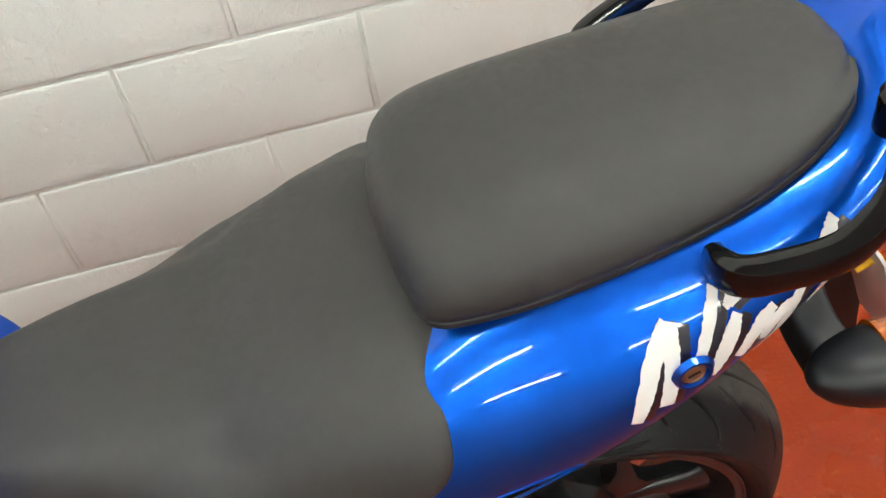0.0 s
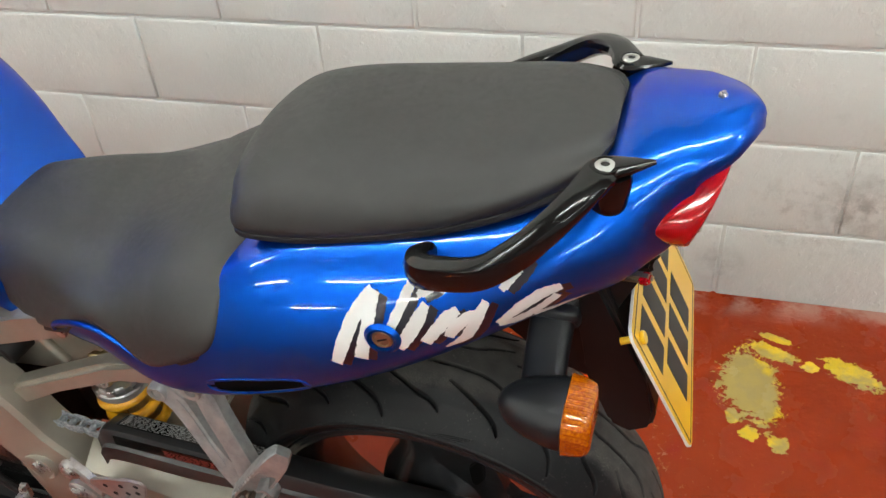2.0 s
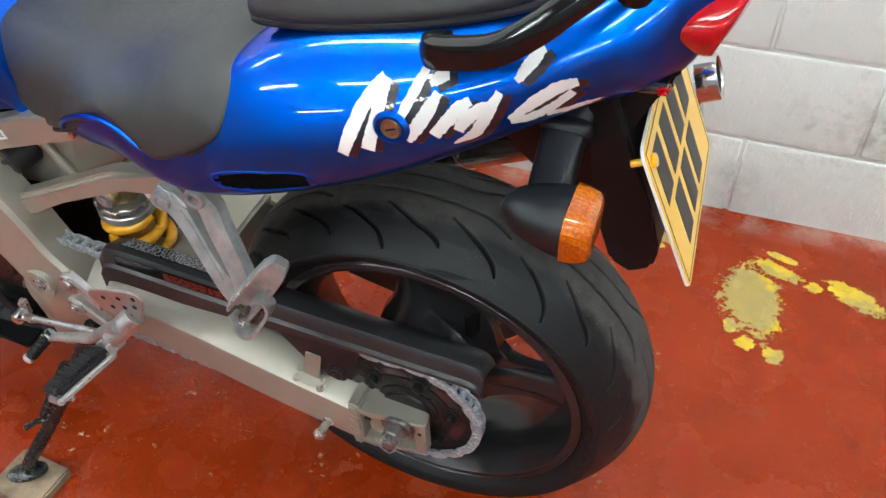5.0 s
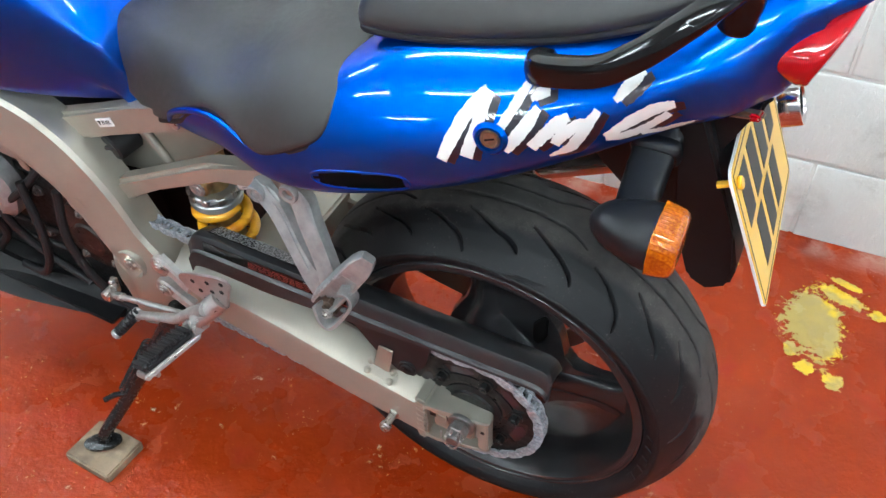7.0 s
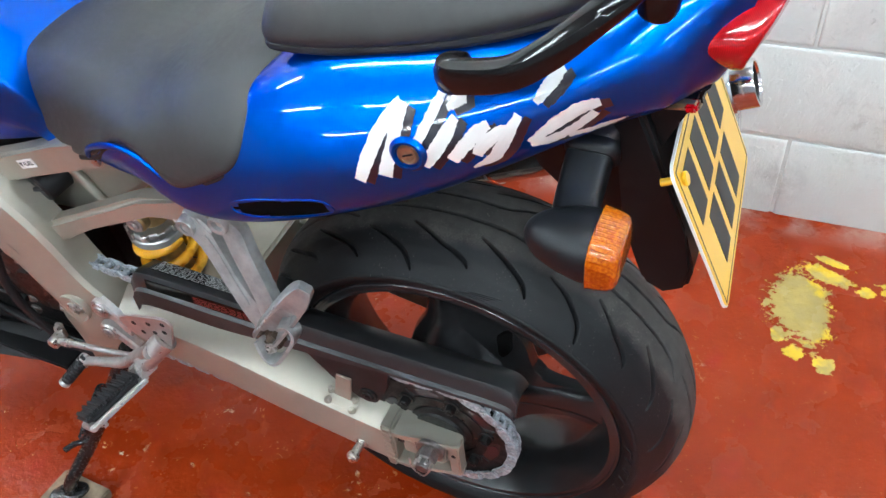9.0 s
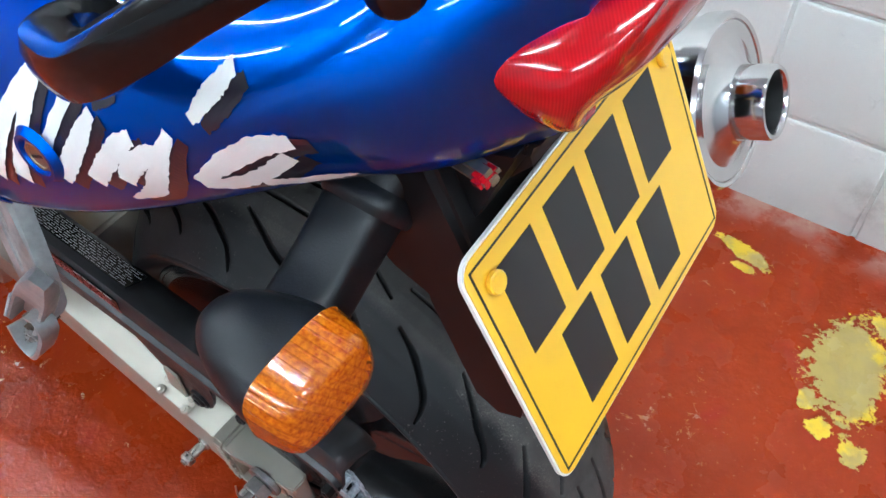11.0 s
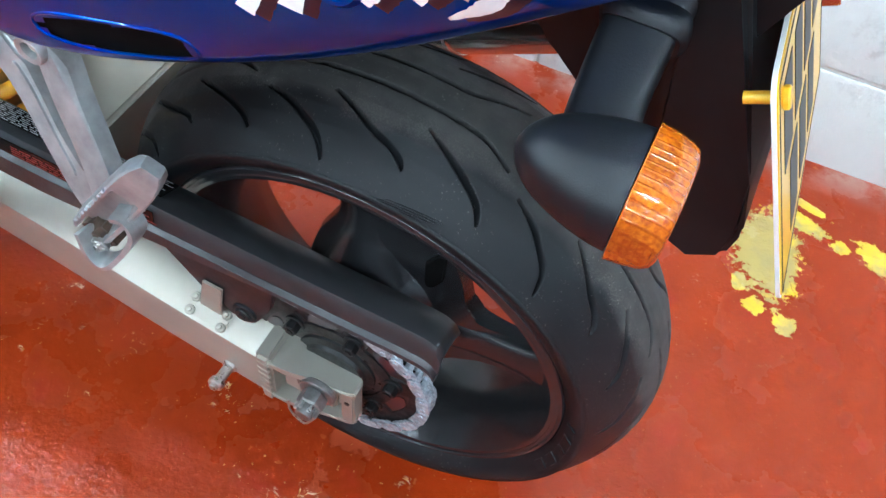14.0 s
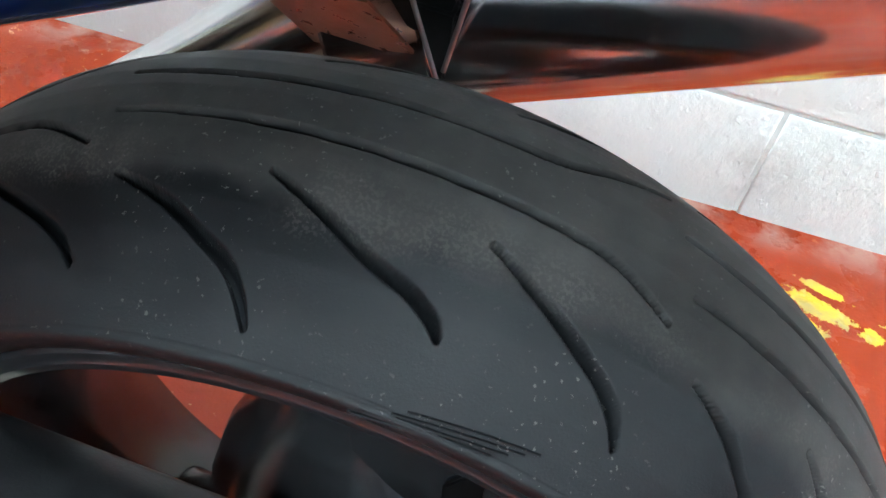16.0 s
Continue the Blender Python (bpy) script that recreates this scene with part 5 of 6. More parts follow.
for i, (p, q) in enumerate(zip(path, path[1:])):
    ob = part("link", meshes[i % 2], None, chain)
    d = q - p
    ob.matrix_basis = Matrix.Translation(((p.x + q.x) / 2, CH_Y, (p.z + q.z) / 2)) @ Matrix.Rotation(-math.atan2(d.z, d.x), 4, "Y")

# chain guard ---------------------------------------------------------------------------
GUARD = [(-0.440, .470), (-0.415, .490), (-0.30, .486), (-0.15, .480), (0.0, .475), (0.085, .473), (0.108, .468), (0.117, .455)]


def guard_mesh():
    bm = bmesh.new()
    top = spline(GUARD, 40)
    rings = []
    for i, (x, z) in enumerate(top):
        e = 0.6 if i == 40 else 1.0
        low = 0.031 + 0.023 * min(1, max(0, (-x - 0.05) * 4))
        prof = [(-0.086, z - 0.022), (-0.090, z - 0.014), (-0.106, z - 0.006), (-0.119, z - 0.001), (-0.127, z - 0.001), (-0.131, z - 0.006), (-0.1335, z - 0.024), (-0.1385, z - 0.027), (-0.1395, z - low * e),
                (-0.1365, z - low * e), (-0.1350, z - 0.029), (-0.130, z - 0.026), (-0.126, z - 0.007), (-0.110, z - 0.010), (-0.094, z - 0.019), (-0.089, z - 0.026)]
        rings.append([(x, y, zz) for y, zz in prof])
    skin(bm, rings)
    return bm


guard = part("chain_guard", guard_mesh(), M_GUARD, bike, "matt black plastic chain guard", 40)
part("guard_tab", prism([(-0.17, 0.445), (-0.045, 0.445), (-0.050, 0.415), (-0.062, 0.390), (-0.075, 0.366), (-0.100, 0.368), (-0.13, 0.395)], -0.1385, -0.1345, 0.0015), M_BLACK, guard)
bolt("guard_screw", guard, (-0.083, -0.1390, 0.384), (0, -1, 0), 0.009, 0.005, M_DARK, False)
LABEL = pose(-0.290, -0.1055, 0.4822, -24, 2.0, 0)
part("warning_label", box((0.235, 0.027, 0.001), LABEL, 0.0), M_GLOSS, guard, "gloss black warning label with rows of tiny print")
part("side_label", box((0.235, 0.0008, 0.0165), pose(-0.290, -0.1330, 0.4725, -8, 2.0, 0), 0.0), M_GLOSS, guard, "gloss black label with rows of red print")
rb = random.Random(9)
for r in range(9):
    x = -0.114
    while x < 0.108:
        w = rb.uniform(0.005, 0.014)
        part("print_bar", box((w * 0.88, 0.00055, 0.0003), LABEL @ pose(x + w / 2, -0.0115 + 0.0029 * r, 0.0007), 0.0), M_PRINT, guard)
        x += w + 0.002
for r in range(5):
    x = -0.330 + (0.0 if r else 0.09)
    while x < -0.182:
        w = rb.uniform(0.006, 0.014)
        part("red_print_bar" if r else "print_bar", box((w, 0.0005, 0.0009), pose(x + w / 2, -0.1329 - 0.00042 * r, 0.4790 - 0.0029 * r - 0.0349 * (x + 0.29), -8, 2.0, 0), 0.0), M_REDPRINT if r else M_PRINT, guard)
        x += w + 0.0025

# rear shock -----------------------------------------------------------------------------
SX, SY, UP = -0.442, -0.050, 0.028
shock = part("shock_absorber", rod((SX + 0.026, SY, 0.30), (SX, SY, 0.50 + UP), 0.020, 24), M_GOLD, bike, "rear shock absorber with a yellow coil spring")
coil = []
a0, a1 = Vector((SX + 0.024, SY, 0.318 + UP)), Vector((SX - 0.001, SY, 0.456 + UP))
for i in range(0, 5 * 16 + 1):
    f = i / (5 * 16)
    a = 2 * math.pi * i / 16
    r = 0.043 - 0.008 * f
    coil.append(a0.lerp(a1, f) + Vector((r * math.cos(a), r * math.sin(a), 0)))
part("spring", tube(coil, 0.0078, len(coil) * 2, 12), M_SPRING, shock, "yellow painted coil spring")
part("collar", rod((SX - 0.001, SY, 0.460 + UP), (SX, SY, 0.474 + UP), 0.0395, 40, 0.002), M_ZINC, shock)
part("lock_ring", rod((SX, SY, 0.476 + UP), (SX, SY, 0.486 + UP), 0.037, 40, 0.002), M_ZINC, shock)
for k in range(10):
    a = 2 * math.pi * k / 10
    part("notch", box((0.006, 0.012, 0.011), Matrix.Translation((SX + 0.0372 * math.cos(a), SY + 0.0372 * math.sin(a), 0.481 + UP)) @ Matrix.Rotation(a, 4, "Z"), 0.001, 1), M_STEEL, shock)
part("shock_head", rod((SX, SY, 0.486 + UP), (SX + 0.003, SY, 0.545 + UP), 0.025, 28, 0.004), M_GOLD, shock, "gold anodised shock top")
part("head_boss", rod((SX + 0.006, SY - 0.020, 0.508 + UP), (SX + 0.006, SY - 0.036, 0.508 + UP), 0.016, 28, 0.003), M_GOLD, shock)
bolt("shock_bolt", shock, (SX + 0.006, SY - 0.036, 0.508 + UP), (0, -1, 0), 0.009, 0.005, M_ZINC, False)
card = part("shock_label", box((0.040, 0.001, 0.030), pose(-0.330, -0.098, 0.600, 0, -20, 0), 0.0), M_WHITE, bike, "white printed caution label")
for k in range(6):
    part("print_bar", box((0.030 - 0.004 * (k % 3), 0.0004, 0.0016), pose(-0.330, -0.0987, 0.600, 0, -20, 0) @ Matrix.Translation((-0.001, 0, 0.011 - 0.0045 * k)), 0.0), M_PRINT, card)

# passenger peg hanger -----------------------------------------------------------------------


def peg_hanger(side):
    def P(x, y, z):
        return (x, y * side, z)

    def plate(outline, thick, out, bevel=0.004):
        """A flat casting that leans outwards as it goes down."""
        bm = prism(outline, 0.0, -thick, bevel, 3)
        for v in bm.verts:
            v.co.y = side * (v.co.y - 0.130 - out - max(0.0, 0.655 - v.co.z) * 0.45)
        return bm
    def strip(line, halves):
        """Outline of a strip round a line of (x, z), with its half widths."""
        c = spline([(x, z, w) for (x, z), w in zip(line, halves)], 16)
        one, two = [], []
        for k, (x, z, w) in enumerate(c):
            dx, dz = c[min(k + 1, 16)][0] - c[max(k - 1, 0)][0], c[min(k + 1, 16)][1] - c[max(k - 1, 0)][1]
            n_ = math.hypot(dx, dz)
            one.append((x - dz / n_ * w, z + dx / n_ * w))
            two.append((x + dz / n_ * w, z - dx / n_ * w))
        return one + two[::-1]
    left = strip([(-.276, .650), (-.250, .640), (-.231, .623), (-.204, .591), (-.178, .566), (-.152, .550)], [.009, .0115, .0105, .0095, .0115, .015])
    right = strip([(-.222, .680), (-.203, .656), (-.188, .630), (-.168, .601), (-.152, .574), (-.145, .552)], [.009, .0125, .0118, .0110, .0120, .014])
    h = part("pillion_peg_hanger", plate(left, 0.013, 0.0), M_ALLOY, bike, "worn grey cast alloy pillion footrest hanger", 35)
    part("hanger_arm", plate(right, 0.015, 0.004), M_ALLOY, h, "", 35)
    rib = strip([(-.244, .637), (-.229, .622), (-.203, .591), (-.184, .571)], [.0045, .0055, .005, .004])
    part("raised_web", plate(rib, 0.0025, 0.0125, 0.001), M_ALLOY, h, "", 35)
    for x, z, o in ((-0.266, 0.643, 0.0), (-0.212, 0.666, 0.004)):
        bm = lathe([(0.0072, -0.016 - o), (0.0112, -0.017 - o), (0.0125, -0.015 - o), (0.0130, 0.004), (0.0072, 0.004), (0.0072, -0.008)], P(x, -0.136, z), "y", 32, closed=True)
        if side < 0:
            bmesh.ops.scale(bm, vec=(1, -1, 1), verts=bm.verts)
        part("boss", bm, M_ALLOY, h)
        bolt("hanger_bolt", h, P(x, -0.144 - o, z), (0, -side, 0), 0.0066, 0.003, M_STEEL, False, False)
    # folded-up peg: a cast channel with a solid tip, over a thin open bracket
    peg = bmesh.new()
    d = (Vector(P(-0.092, -0.194, 0.640)) - Vector(P(-0.142, -0.206, 0.570))).normalized()
    w = Vector((0.80, 0.15 * side, -0.58)).normalized()
    w = (w - d * w.dot(d)).normalized()
    o = d.cross(w)
    rings = []
    for f, hw, ht, v in ((-0.006, 0.0135, 0.009, 0.45), (0.0, 0.0155, 0.0105, 0.45), (0.030, 0.0155, 0.0105, 0.40), (0.052, 0.0155, 0.0105, 0.15), (0.066, 0.0150, 0.0100, -0.90), (0.086, 0.0140, 0.0095, -0.98), (0.098, 0.0115, 0.0085, -0.98), (0.105, 0.0075, 0.0055, -0.98)):
        c = Vector(P(-0.145, -0.205, 0.566)) + d * f
        rings.append([c + w * (hw * a) + o * (ht * b * side) for a, b in ((-1, -0.8), (-0.9, -1), (-0.72, -1), (-0.60, v), (0.60, v), (0.72, -1), (0.9, -1), (1, -0.8), (1, 0.7), (0.8, 1), (-0.8, 1), (-1, 0.7))])
    skin(peg, rings)
    fold = part("folded_peg", peg, M_ALLOY, h, "worn alloy folding footrest", 30)
    for k in range(9):
        c = Vector(P(-0.145, -0.205, 0.566)) + d * (0.006 + 0.0068 * k) - w * 0.0145 - o * (0.0102 * side)
        part("tooth", box((0.0034, 0.0040, 0.0030), Matrix.Translation(c) @ d.to_track_quat("X", "Z").to_matrix().to_4x4(), 0.0008, 1), M_ALLOY, fold)
    hoop = [P(-0.150, -0.214, 0.566), P(-0.143, -0.218, 0.548), P(-0.133, -0.218, 0.540), P(-0.120, -0.215, 0.552), P(-0.103, -0.207, 0.582), P(-0.110, -0.203, 0.594), P(-0.122, -0.204, 0.592)]
    part("hinge_bracket", sweep(hoop, [(0.0020, 0.0085)] * 7, [(-1, -1), (1, -1), (1, 1), (-1, 1)], 30, (0, 1, 0)), M_ALLOY, h, "bent steel hinge bracket", 30)
    part("hinge", box((0.030, 0.026, 0.026), Matrix.Translation(P(-0.146, -0.200, 0.552)) @ Matrix.Rotation(radians(-40), 4, "Y"), 0.006, 3), M_RUST, h, "rusty steel hinge")
    bolt("hinge_pin", h, P(-0.140, -0.213, 0.552), (0.2, -side, -0.1), 0.005, 0.005, M_STEEL)
    return h


peg_hanger(1)

# rider controls --------------------------------------------------------------------------
heel = part("heel_plate", prism([(-0.393, 0.488), (-0.388, 0.497), (-0.370, 0.505), (-0.322, 0.520), (-0.306, 0.520), (-0.300, 0.510), (-0.317, 0.462), (-0.326, 0.449), (-0.342, 0.446), (-0.358, 0.459), (-0.383, 0.471)], -0.203, -0.199, 0.0015), M_ANOD, bike, "drilled pinkish alloy heel guard")
# dark discs on the face paint the shade of the drilled holes
for x, z in ((-0.366, 0.493), (-0.340, 0.501), (-0.315, 0.509), (-0.356, 0.479), (-0.335, 0.486), (-0.318, 0.493), (-0.350, 0.465), (-0.331, 0.471), (-0.334, 0.457)):
    part("hole_disc", rod((x, -0.2032, z), (x, -0.2036, z), 0.0036, 14), M_DARK, heel)
for p in ((-0.440, 0.473), (-0.448, 0.424)):
    q = (-0.384, p[1] - 0.004)
    d = Vector((q[0] - p[0], 0, q[1] - p[1])).normalized()
    n = Vector((-d.z, 0, d.x))
    rows = [((p[0], -0.182, p[1]), 0.0165), ((p[0] + 0.020, -0.187, p[1] - 0.001), 0.0120), ((q[0] - 0.012, -0.195, q[1] + 0.001), 0.0115), ((q[0], -0.198, q[1]), 0.0135)]
    arm_bm = bmesh.new()
    skin(arm_bm, [[Vector(c) + n * (w * u) + Vector((0, v, 0)) for u, v in ((-1, 0.006), (-1, -0.003), (-0.7, -0.006), (-0.25, -0.003), (0.25, -0.003), (0.7, -0.006), (1, -0.003), (1, 0.006))] for c, w in rows])
    part("bracket_arm", arm_bm, M_POLISH, heel)
    part("arm_boss", rod((p[0], -0.180, p[1]), (p[0], -0.1895, p[1]), 0.0165, 24, 0.0015), M_POLISH, heel)
    bolt("bracket_bolt", heel, (p[0], -0.1890, p[1]), (0, -1, 0), 0.0095, 0.005, M_STEEL, False)
footpeg = part("rider_footrest", tube([(-0.330, -0.198, 0.468), (-0.345, -0.212, 0.452), (-0.358, -0.226, 0.437)], [0.016, 0.015, 0.013], 10, 16), M_POLISH, bike, "alloy rider footrest with ribbed black rubber")
along_peg = Vector((-0.014, -0.070, 0.001)).normalized()
top_peg = along_peg.cross(Vector((1, -0.2, 0.45))).normalized()
top_peg = top_peg if top_peg.z > 0 else -top_peg
across_peg = top_peg.cross(along_peg).normalized()
PEG = Matrix.Translation((-0.371, -0.276, 0.4315)) @ Matrix((along_peg, across_peg, top_peg)).transposed().to_4x4()
part("base_plate", box((0.092, 0.034, 0.009), PEG @ Matrix.Translation((0.001, 0, -0.0105)), 0.0035, 3), M_POLISH, footpeg)
part("base_tip", rod(PEG @ Vector((0.043, -0.013, -0.011)), PEG @ Vector((0.043, 0.013, -0.011)), 0.0055, 12, 0.001), M_POLISH, footpeg)
part("feeler", rod(PEG @ Vector((0.030, 0.004, -0.013)), PEG @ Vector((0.030, 0.004, -0.024)), 0.0042, 6, 0.0006), M_STEEL, footpeg)
part("rubber", box((0.080, 0.034, 0.014), PEG @ Matrix.Translation((0.003, 0, 0.0)), 0.005, 3), M_RUBBER, footpeg, "ribbed black rubber pad")
for k in range(9):
    part("rib", box((0.0052, 0.0365, 0.0085), PEG @ Matrix.Translation((-0.031 + 0.0078 * k, 0, 0.0065)), 0.0022, 3), M_RUBBER, footpeg)
part("rubber_tip", box((0.012, 0.036, 0.012), PEG @ Matrix.Translation((0.040, 0, 0.003)) @ Matrix.Rotation(radians(20), 4, "Y"), 0.004, 3), M_RUBBER, footpeg)
for s in (-1, 1):
    part("clevis", box((0.026, 0.006, 0.016), PEG @ Matrix.Translation((-0.050, 0.0125 * s, -0.001)), 0.002), M_POLISH, footpeg)
part("hinge_pin", rod(PEG @ Vector((-0.052, -0.019, 0)), PEG @ Vector((-0.052, 0.019, 0)), 0.0045, 14, 0.001), M_STEEL, footpeg)
part("knuckle", rod(PEG @ Vector((-0.052, -0.0085, 0)), PEG @ Vector((-0.052, 0.0085, 0)), 0.0095, 18, 0.001), M_STEEL, footpeg)
part("return_spring", tube([PEG @ Vector((-0.048 + 0.0075 * math.cos(a), 0.016 - 0.0010 * a, 0.0075 * math.sin(a))) for a in np.linspace(0, 6 * math.pi, 30)], 0.0012, 90, 6), M_STEEL, footpeg)
lever = part("gear_lever", tube([(-0.342, -0.216, 0.463), (-0.362, -0.216, 0.446), (-0.386, -0.216, 0.427), (-0.408, -0.217, 0.408), (-0.432, -0.218, 0.399), (-0.462, -0.219, 0.388), (-0.494, -0.220, 0.375)], [0.013, 0.0125, 0.011, 0.0095, 0.0085, 0.0075, 0.0075], 36, 14, 0.7), M_POLISH, bike, "polished alloy gear lever with a rubber toe peg")
T0, T1 = Vector((-0.489, -0.216, 0.382)), Vector((-0.515, -0.251, 0.352))
part("toe_peg", rod(T0, T1, 0.0070, 16, 0.001), M_RUBBER, lever, "ribbed black rubber toe peg")
for k in range(8):
    c = T0.lerp(T1, 0.10 + 0.098 * k)
    part("toe_rib", rod(c, c + (T1 - T0).normalized() * 0.0034, 0.0088, 18, 0.0010), M_RUBBER, lever)
part("toe_cap", rod(T0.lerp(T1, 0.90), T0.lerp(T1, 1.02), 0.0082, 18, 0.0012), M_ZINC, lever)
part("lever_eye", rod((-0.493, -0.212, 0.376), (-0.493, -0.226, 0.376), 0.0095, 18, 0.0012), M_POLISH, lever)
part("linkage_rod", rod((-0.420, -0.198, 0.392), (-0.566, -0.198, 0.364), 0.0048, 14), M_POLISH, lever)
part("rod_nut", rod((-0.540, -0.198, 0.369), (-0.553, -0.198, 0.3665), 0.0072, 6, 0.0006), M_STEEL, lever)
part("ball_joint", rod((-0.569, -0.186, 0.364), (-0.569, -0.208, 0.364), 0.0095, 18, 0.002), M_STEEL, lever)
part("shift_arm", prism([(-0.566, 0.392), (-0.554, 0.394), (-0.558, 0.362), (-0.578, 0.352)], -0.190, -0.184, 0.001), M_STEEL, lever)
bolt("shift_clamp", lever, (-0.560, -0.189, 0.387), (0, -1, 0), 0.006, 0.006, M_STEEL, True, False)

# side stand -------------------------------------------------------------------------------
stand = part("side_stand", tube([(-0.470, -0.165, 0.345), (-0.510, -0.195, 0.270), (-0.570, -0.245, 0.155), (-0.602, -0.292, 0.094), (-0.611, -0.301, 0.070)], [0.015, 0.013, 0.0115, 0.011, 0.011], 30, 14), M_STAND, bike, "black steel side stand with a return spring")
foot = lathe([(0.0001, 0.004), (0.014, 0.004), (0.016, 0.0025), (0.016, -0.003), (0.0001, -0.003)], (0, 0, 0), "z", 32)
bmesh.ops.transform(foot, matrix=pose(-0.614, -0.304, 0.063, -4.4, 0, 35) @ Matrix.Diagonal((2.0, 1.15, 1, 1)), verts=foot.verts)
part("stand_foot", foot, M_STAND, stand)
part("stand_tang", tube([(-0.565, -0.243, 0.160), (-0.580, -0.262, 0.170), (-0.592, -0.276, 0.166)], 0.005, 8, 8), M_STAND, stand)
coil = [Vector((-0.505, -0.215, 0.300)).lerp(Vector((-0.562, -0.255, 0.190)), i / 160) + 0.0075 * Vector((math.cos(i * 0.8), math.sin(i * 0.8) * 0.8, 0.3 * math.cos(i * 0.8))) for i in range(161)]
part("stand_spring", tube(coil, 0.0016, 420, 5), M_STAND, stand)

block = tagged(part("wooden_block", box((0.100, 0.082, 0.020), None, 0.003, 2), M_WOOD), "weathered square of plywood under the side stand", "wood block")
block.matrix_basis = pose(0.512, 1.287, FLOOR + 0.010, 0, 0, -5)

# exhaust -----------------------------------------------------------------------------------
def along(a, b, f):
    return tuple(np.array(a) + (np.array(b) - np.array(a)) * f)


E0, E1 = (-0.087, 0.198, 0.535), (0.256, 0.228, 0.675)
muffler = part("silencer", rod(E0, E1, 0.066, 56, 0.004), M_CHROME, bike, "polished steel exhaust silencer", 40)
TO_REAR = Matrix.Translation(E1) @ (Vector(E1) - Vector(E0)).to_track_quat("Z", "Y").to_matrix().to_4x4()


def turned(name, prof, mat, label="", closed=False):
    ob = part(name, lathe(prof, (0, 0, 0), "z", 56, None, closed), mat, muffler, label, 30)
    ob.matrix_basis = TO_REAR
    return ob


turned("end_cap", [(0.0300, 0.0110), (0.0330, 0.0080), (0.0430, 0.0030), (0.0560, -0.0020), (0.0620, -0.0040), (0.0635, 0.0010), (0.0665, 0.0020), (0.0690, -0.0010), (0.0690, -0.0160), (0.0660, -0.0180)], M_CHROME, "polished rolled end cap")
turned("tail_pipe", [(0.0285, -0.004), (0.0288, 0.010), (0.0288, 0.0340), (0.0278, 0.0362), (0.0246, 0.0362), (0.0234, 0.0340), (0.0228, -0.002)], M_CHROME, "short steel tail pipe")
# black liner and a black plug close the tail pipe
turned("bore_liner", [(0.0232, 0.0330), (0.0220, 0.0300), (0.0216, 0.0), (0.0226, 0.0)], M_DARK, "black bore", True)
part("pipe_bore", rod(along(E0, E1, 0.99), along(E0, E1, 1.02), 0.0215, 24), M_DARK, muffler)
part("clamp", rod(along(E0, E1, 0.158), along(E0, E1, 0.170), 0.0685, 48, 0.002), M_CHROME, muffler)
part("bracket_web", prism([(-0.034, 0.594), (-0.027, 0.580), (-0.014, 0.553), (-0.011, 0.553), (-0.013, 0.575), (-0.010, 0.594)], 0.127, 0.131, 0.0015), M_DARK, muffler)
for foot, head in (((-0.013, 0.126, 0.549), (-0.038, 0.126, 0.606)), ((-0.012, 0.126, 0.560), (-0.006, 0.126, 0.606))):
    part("bracket_rib", rod(foot, head, 0.0015, 10), M_POLISH, muffler)
# shield plate, its brown colour painted for the mirrored floor
shield = bmesh.new()
lean = lambda x, z: (x, 0.150 - 0.75 * (z - 0.535), z)
skin(shield, [[Vector(lean(*p)) + Vector((0, d, d * 0.75)) for p in ((-0.094, 0.537), (-0.030, 0.563), (-0.048, 0.606), (-0.116, 0.596))] for d in (0.0, 0.0015)])
part("heat_shield", shield, M_FLOORTINT, muffler, "flat steel shield coloured brown for the red floor it mirrors")
part("link_pipe", tube([(-0.55, 0.10, 0.20), (-0.36, 0.15, 0.33), (-0.20, 0.178, 0.45), along(E0, E1, 0.0)], [0.03, 0.03, 0.034, 0.05], 24, 24), M_CHROME, muffler)
part("hanger_strap", prism([(-0.035, 0.575), (-0.015, 0.580), (-0.010, 0.60), (-0.10, 0.71), (-0.14, 0.70)], 0.130, 0.136, 0.002), M_DARK, muffler)

# engine side and lower fairing ----------------------------------------------------------------
part("lower_fairing", sweep([(-0.612, -0.135, 0.243), (-0.66, -0.145, 0.240), (-0.76, -0.155, 0.238), (-0.87, -0.168, 0.240), (-0.97, -0.178, 0.28), (-1.06, -0.185, 0.35)], [(0.012, 0.010), (0.020, 0.022), (0.024, 0.030), (0.026, 0.034), (0.028, 0.036), (0.028, 0.036)],
                            [(-1.0, 0.55), (-0.96, 0.75), (-0.80, 0.62), (0.0, 0.20), (0.80, -0.15), (1.0, -0.30), (0.96, -0.60), (0.6, -0.75), (0.0, -0.85), (-0.7, -0.35), (-0.95, 0.30)], 40, (0, -1, 0.25)), M_DEEP, bike, "black lower fairing edge", 28)
part("fairing_floor", box((0.46, 0.105, 0.006), pose(-0.86, -0.128, 0.246, 0, 2, 0), 0.002), M_DEEP, bike, "black lower fairing inner panel")
engine = part("engine_case", box((0.44, 0.22, 0.36), pose(-0.86, 0.0, 0.385), 0.03, 3), M_DARK, bike, "dark engine case behind the frame")
cover = part("sprocket_cover", lathe([(0.0001, -0.136), (0.030, -0.136), (0.034, -0.132), (0.058, -0.131), (0.066, -0.126), (0.070, -0.10)], (-0.660, 0.0, 0.382), "y", 40), M_OIL, engine, "oily round sprocket cover")
for k in range(5):
    t = radians(72 * k + 20)
    bolt("cover_bolt", cover, (-0.660 + 0.054 * math.cos(t), -0.131, 0.382 + 0.054 * math.sin(t)), (0, -1, 0), 0.0055, 0.005, M_NUT)
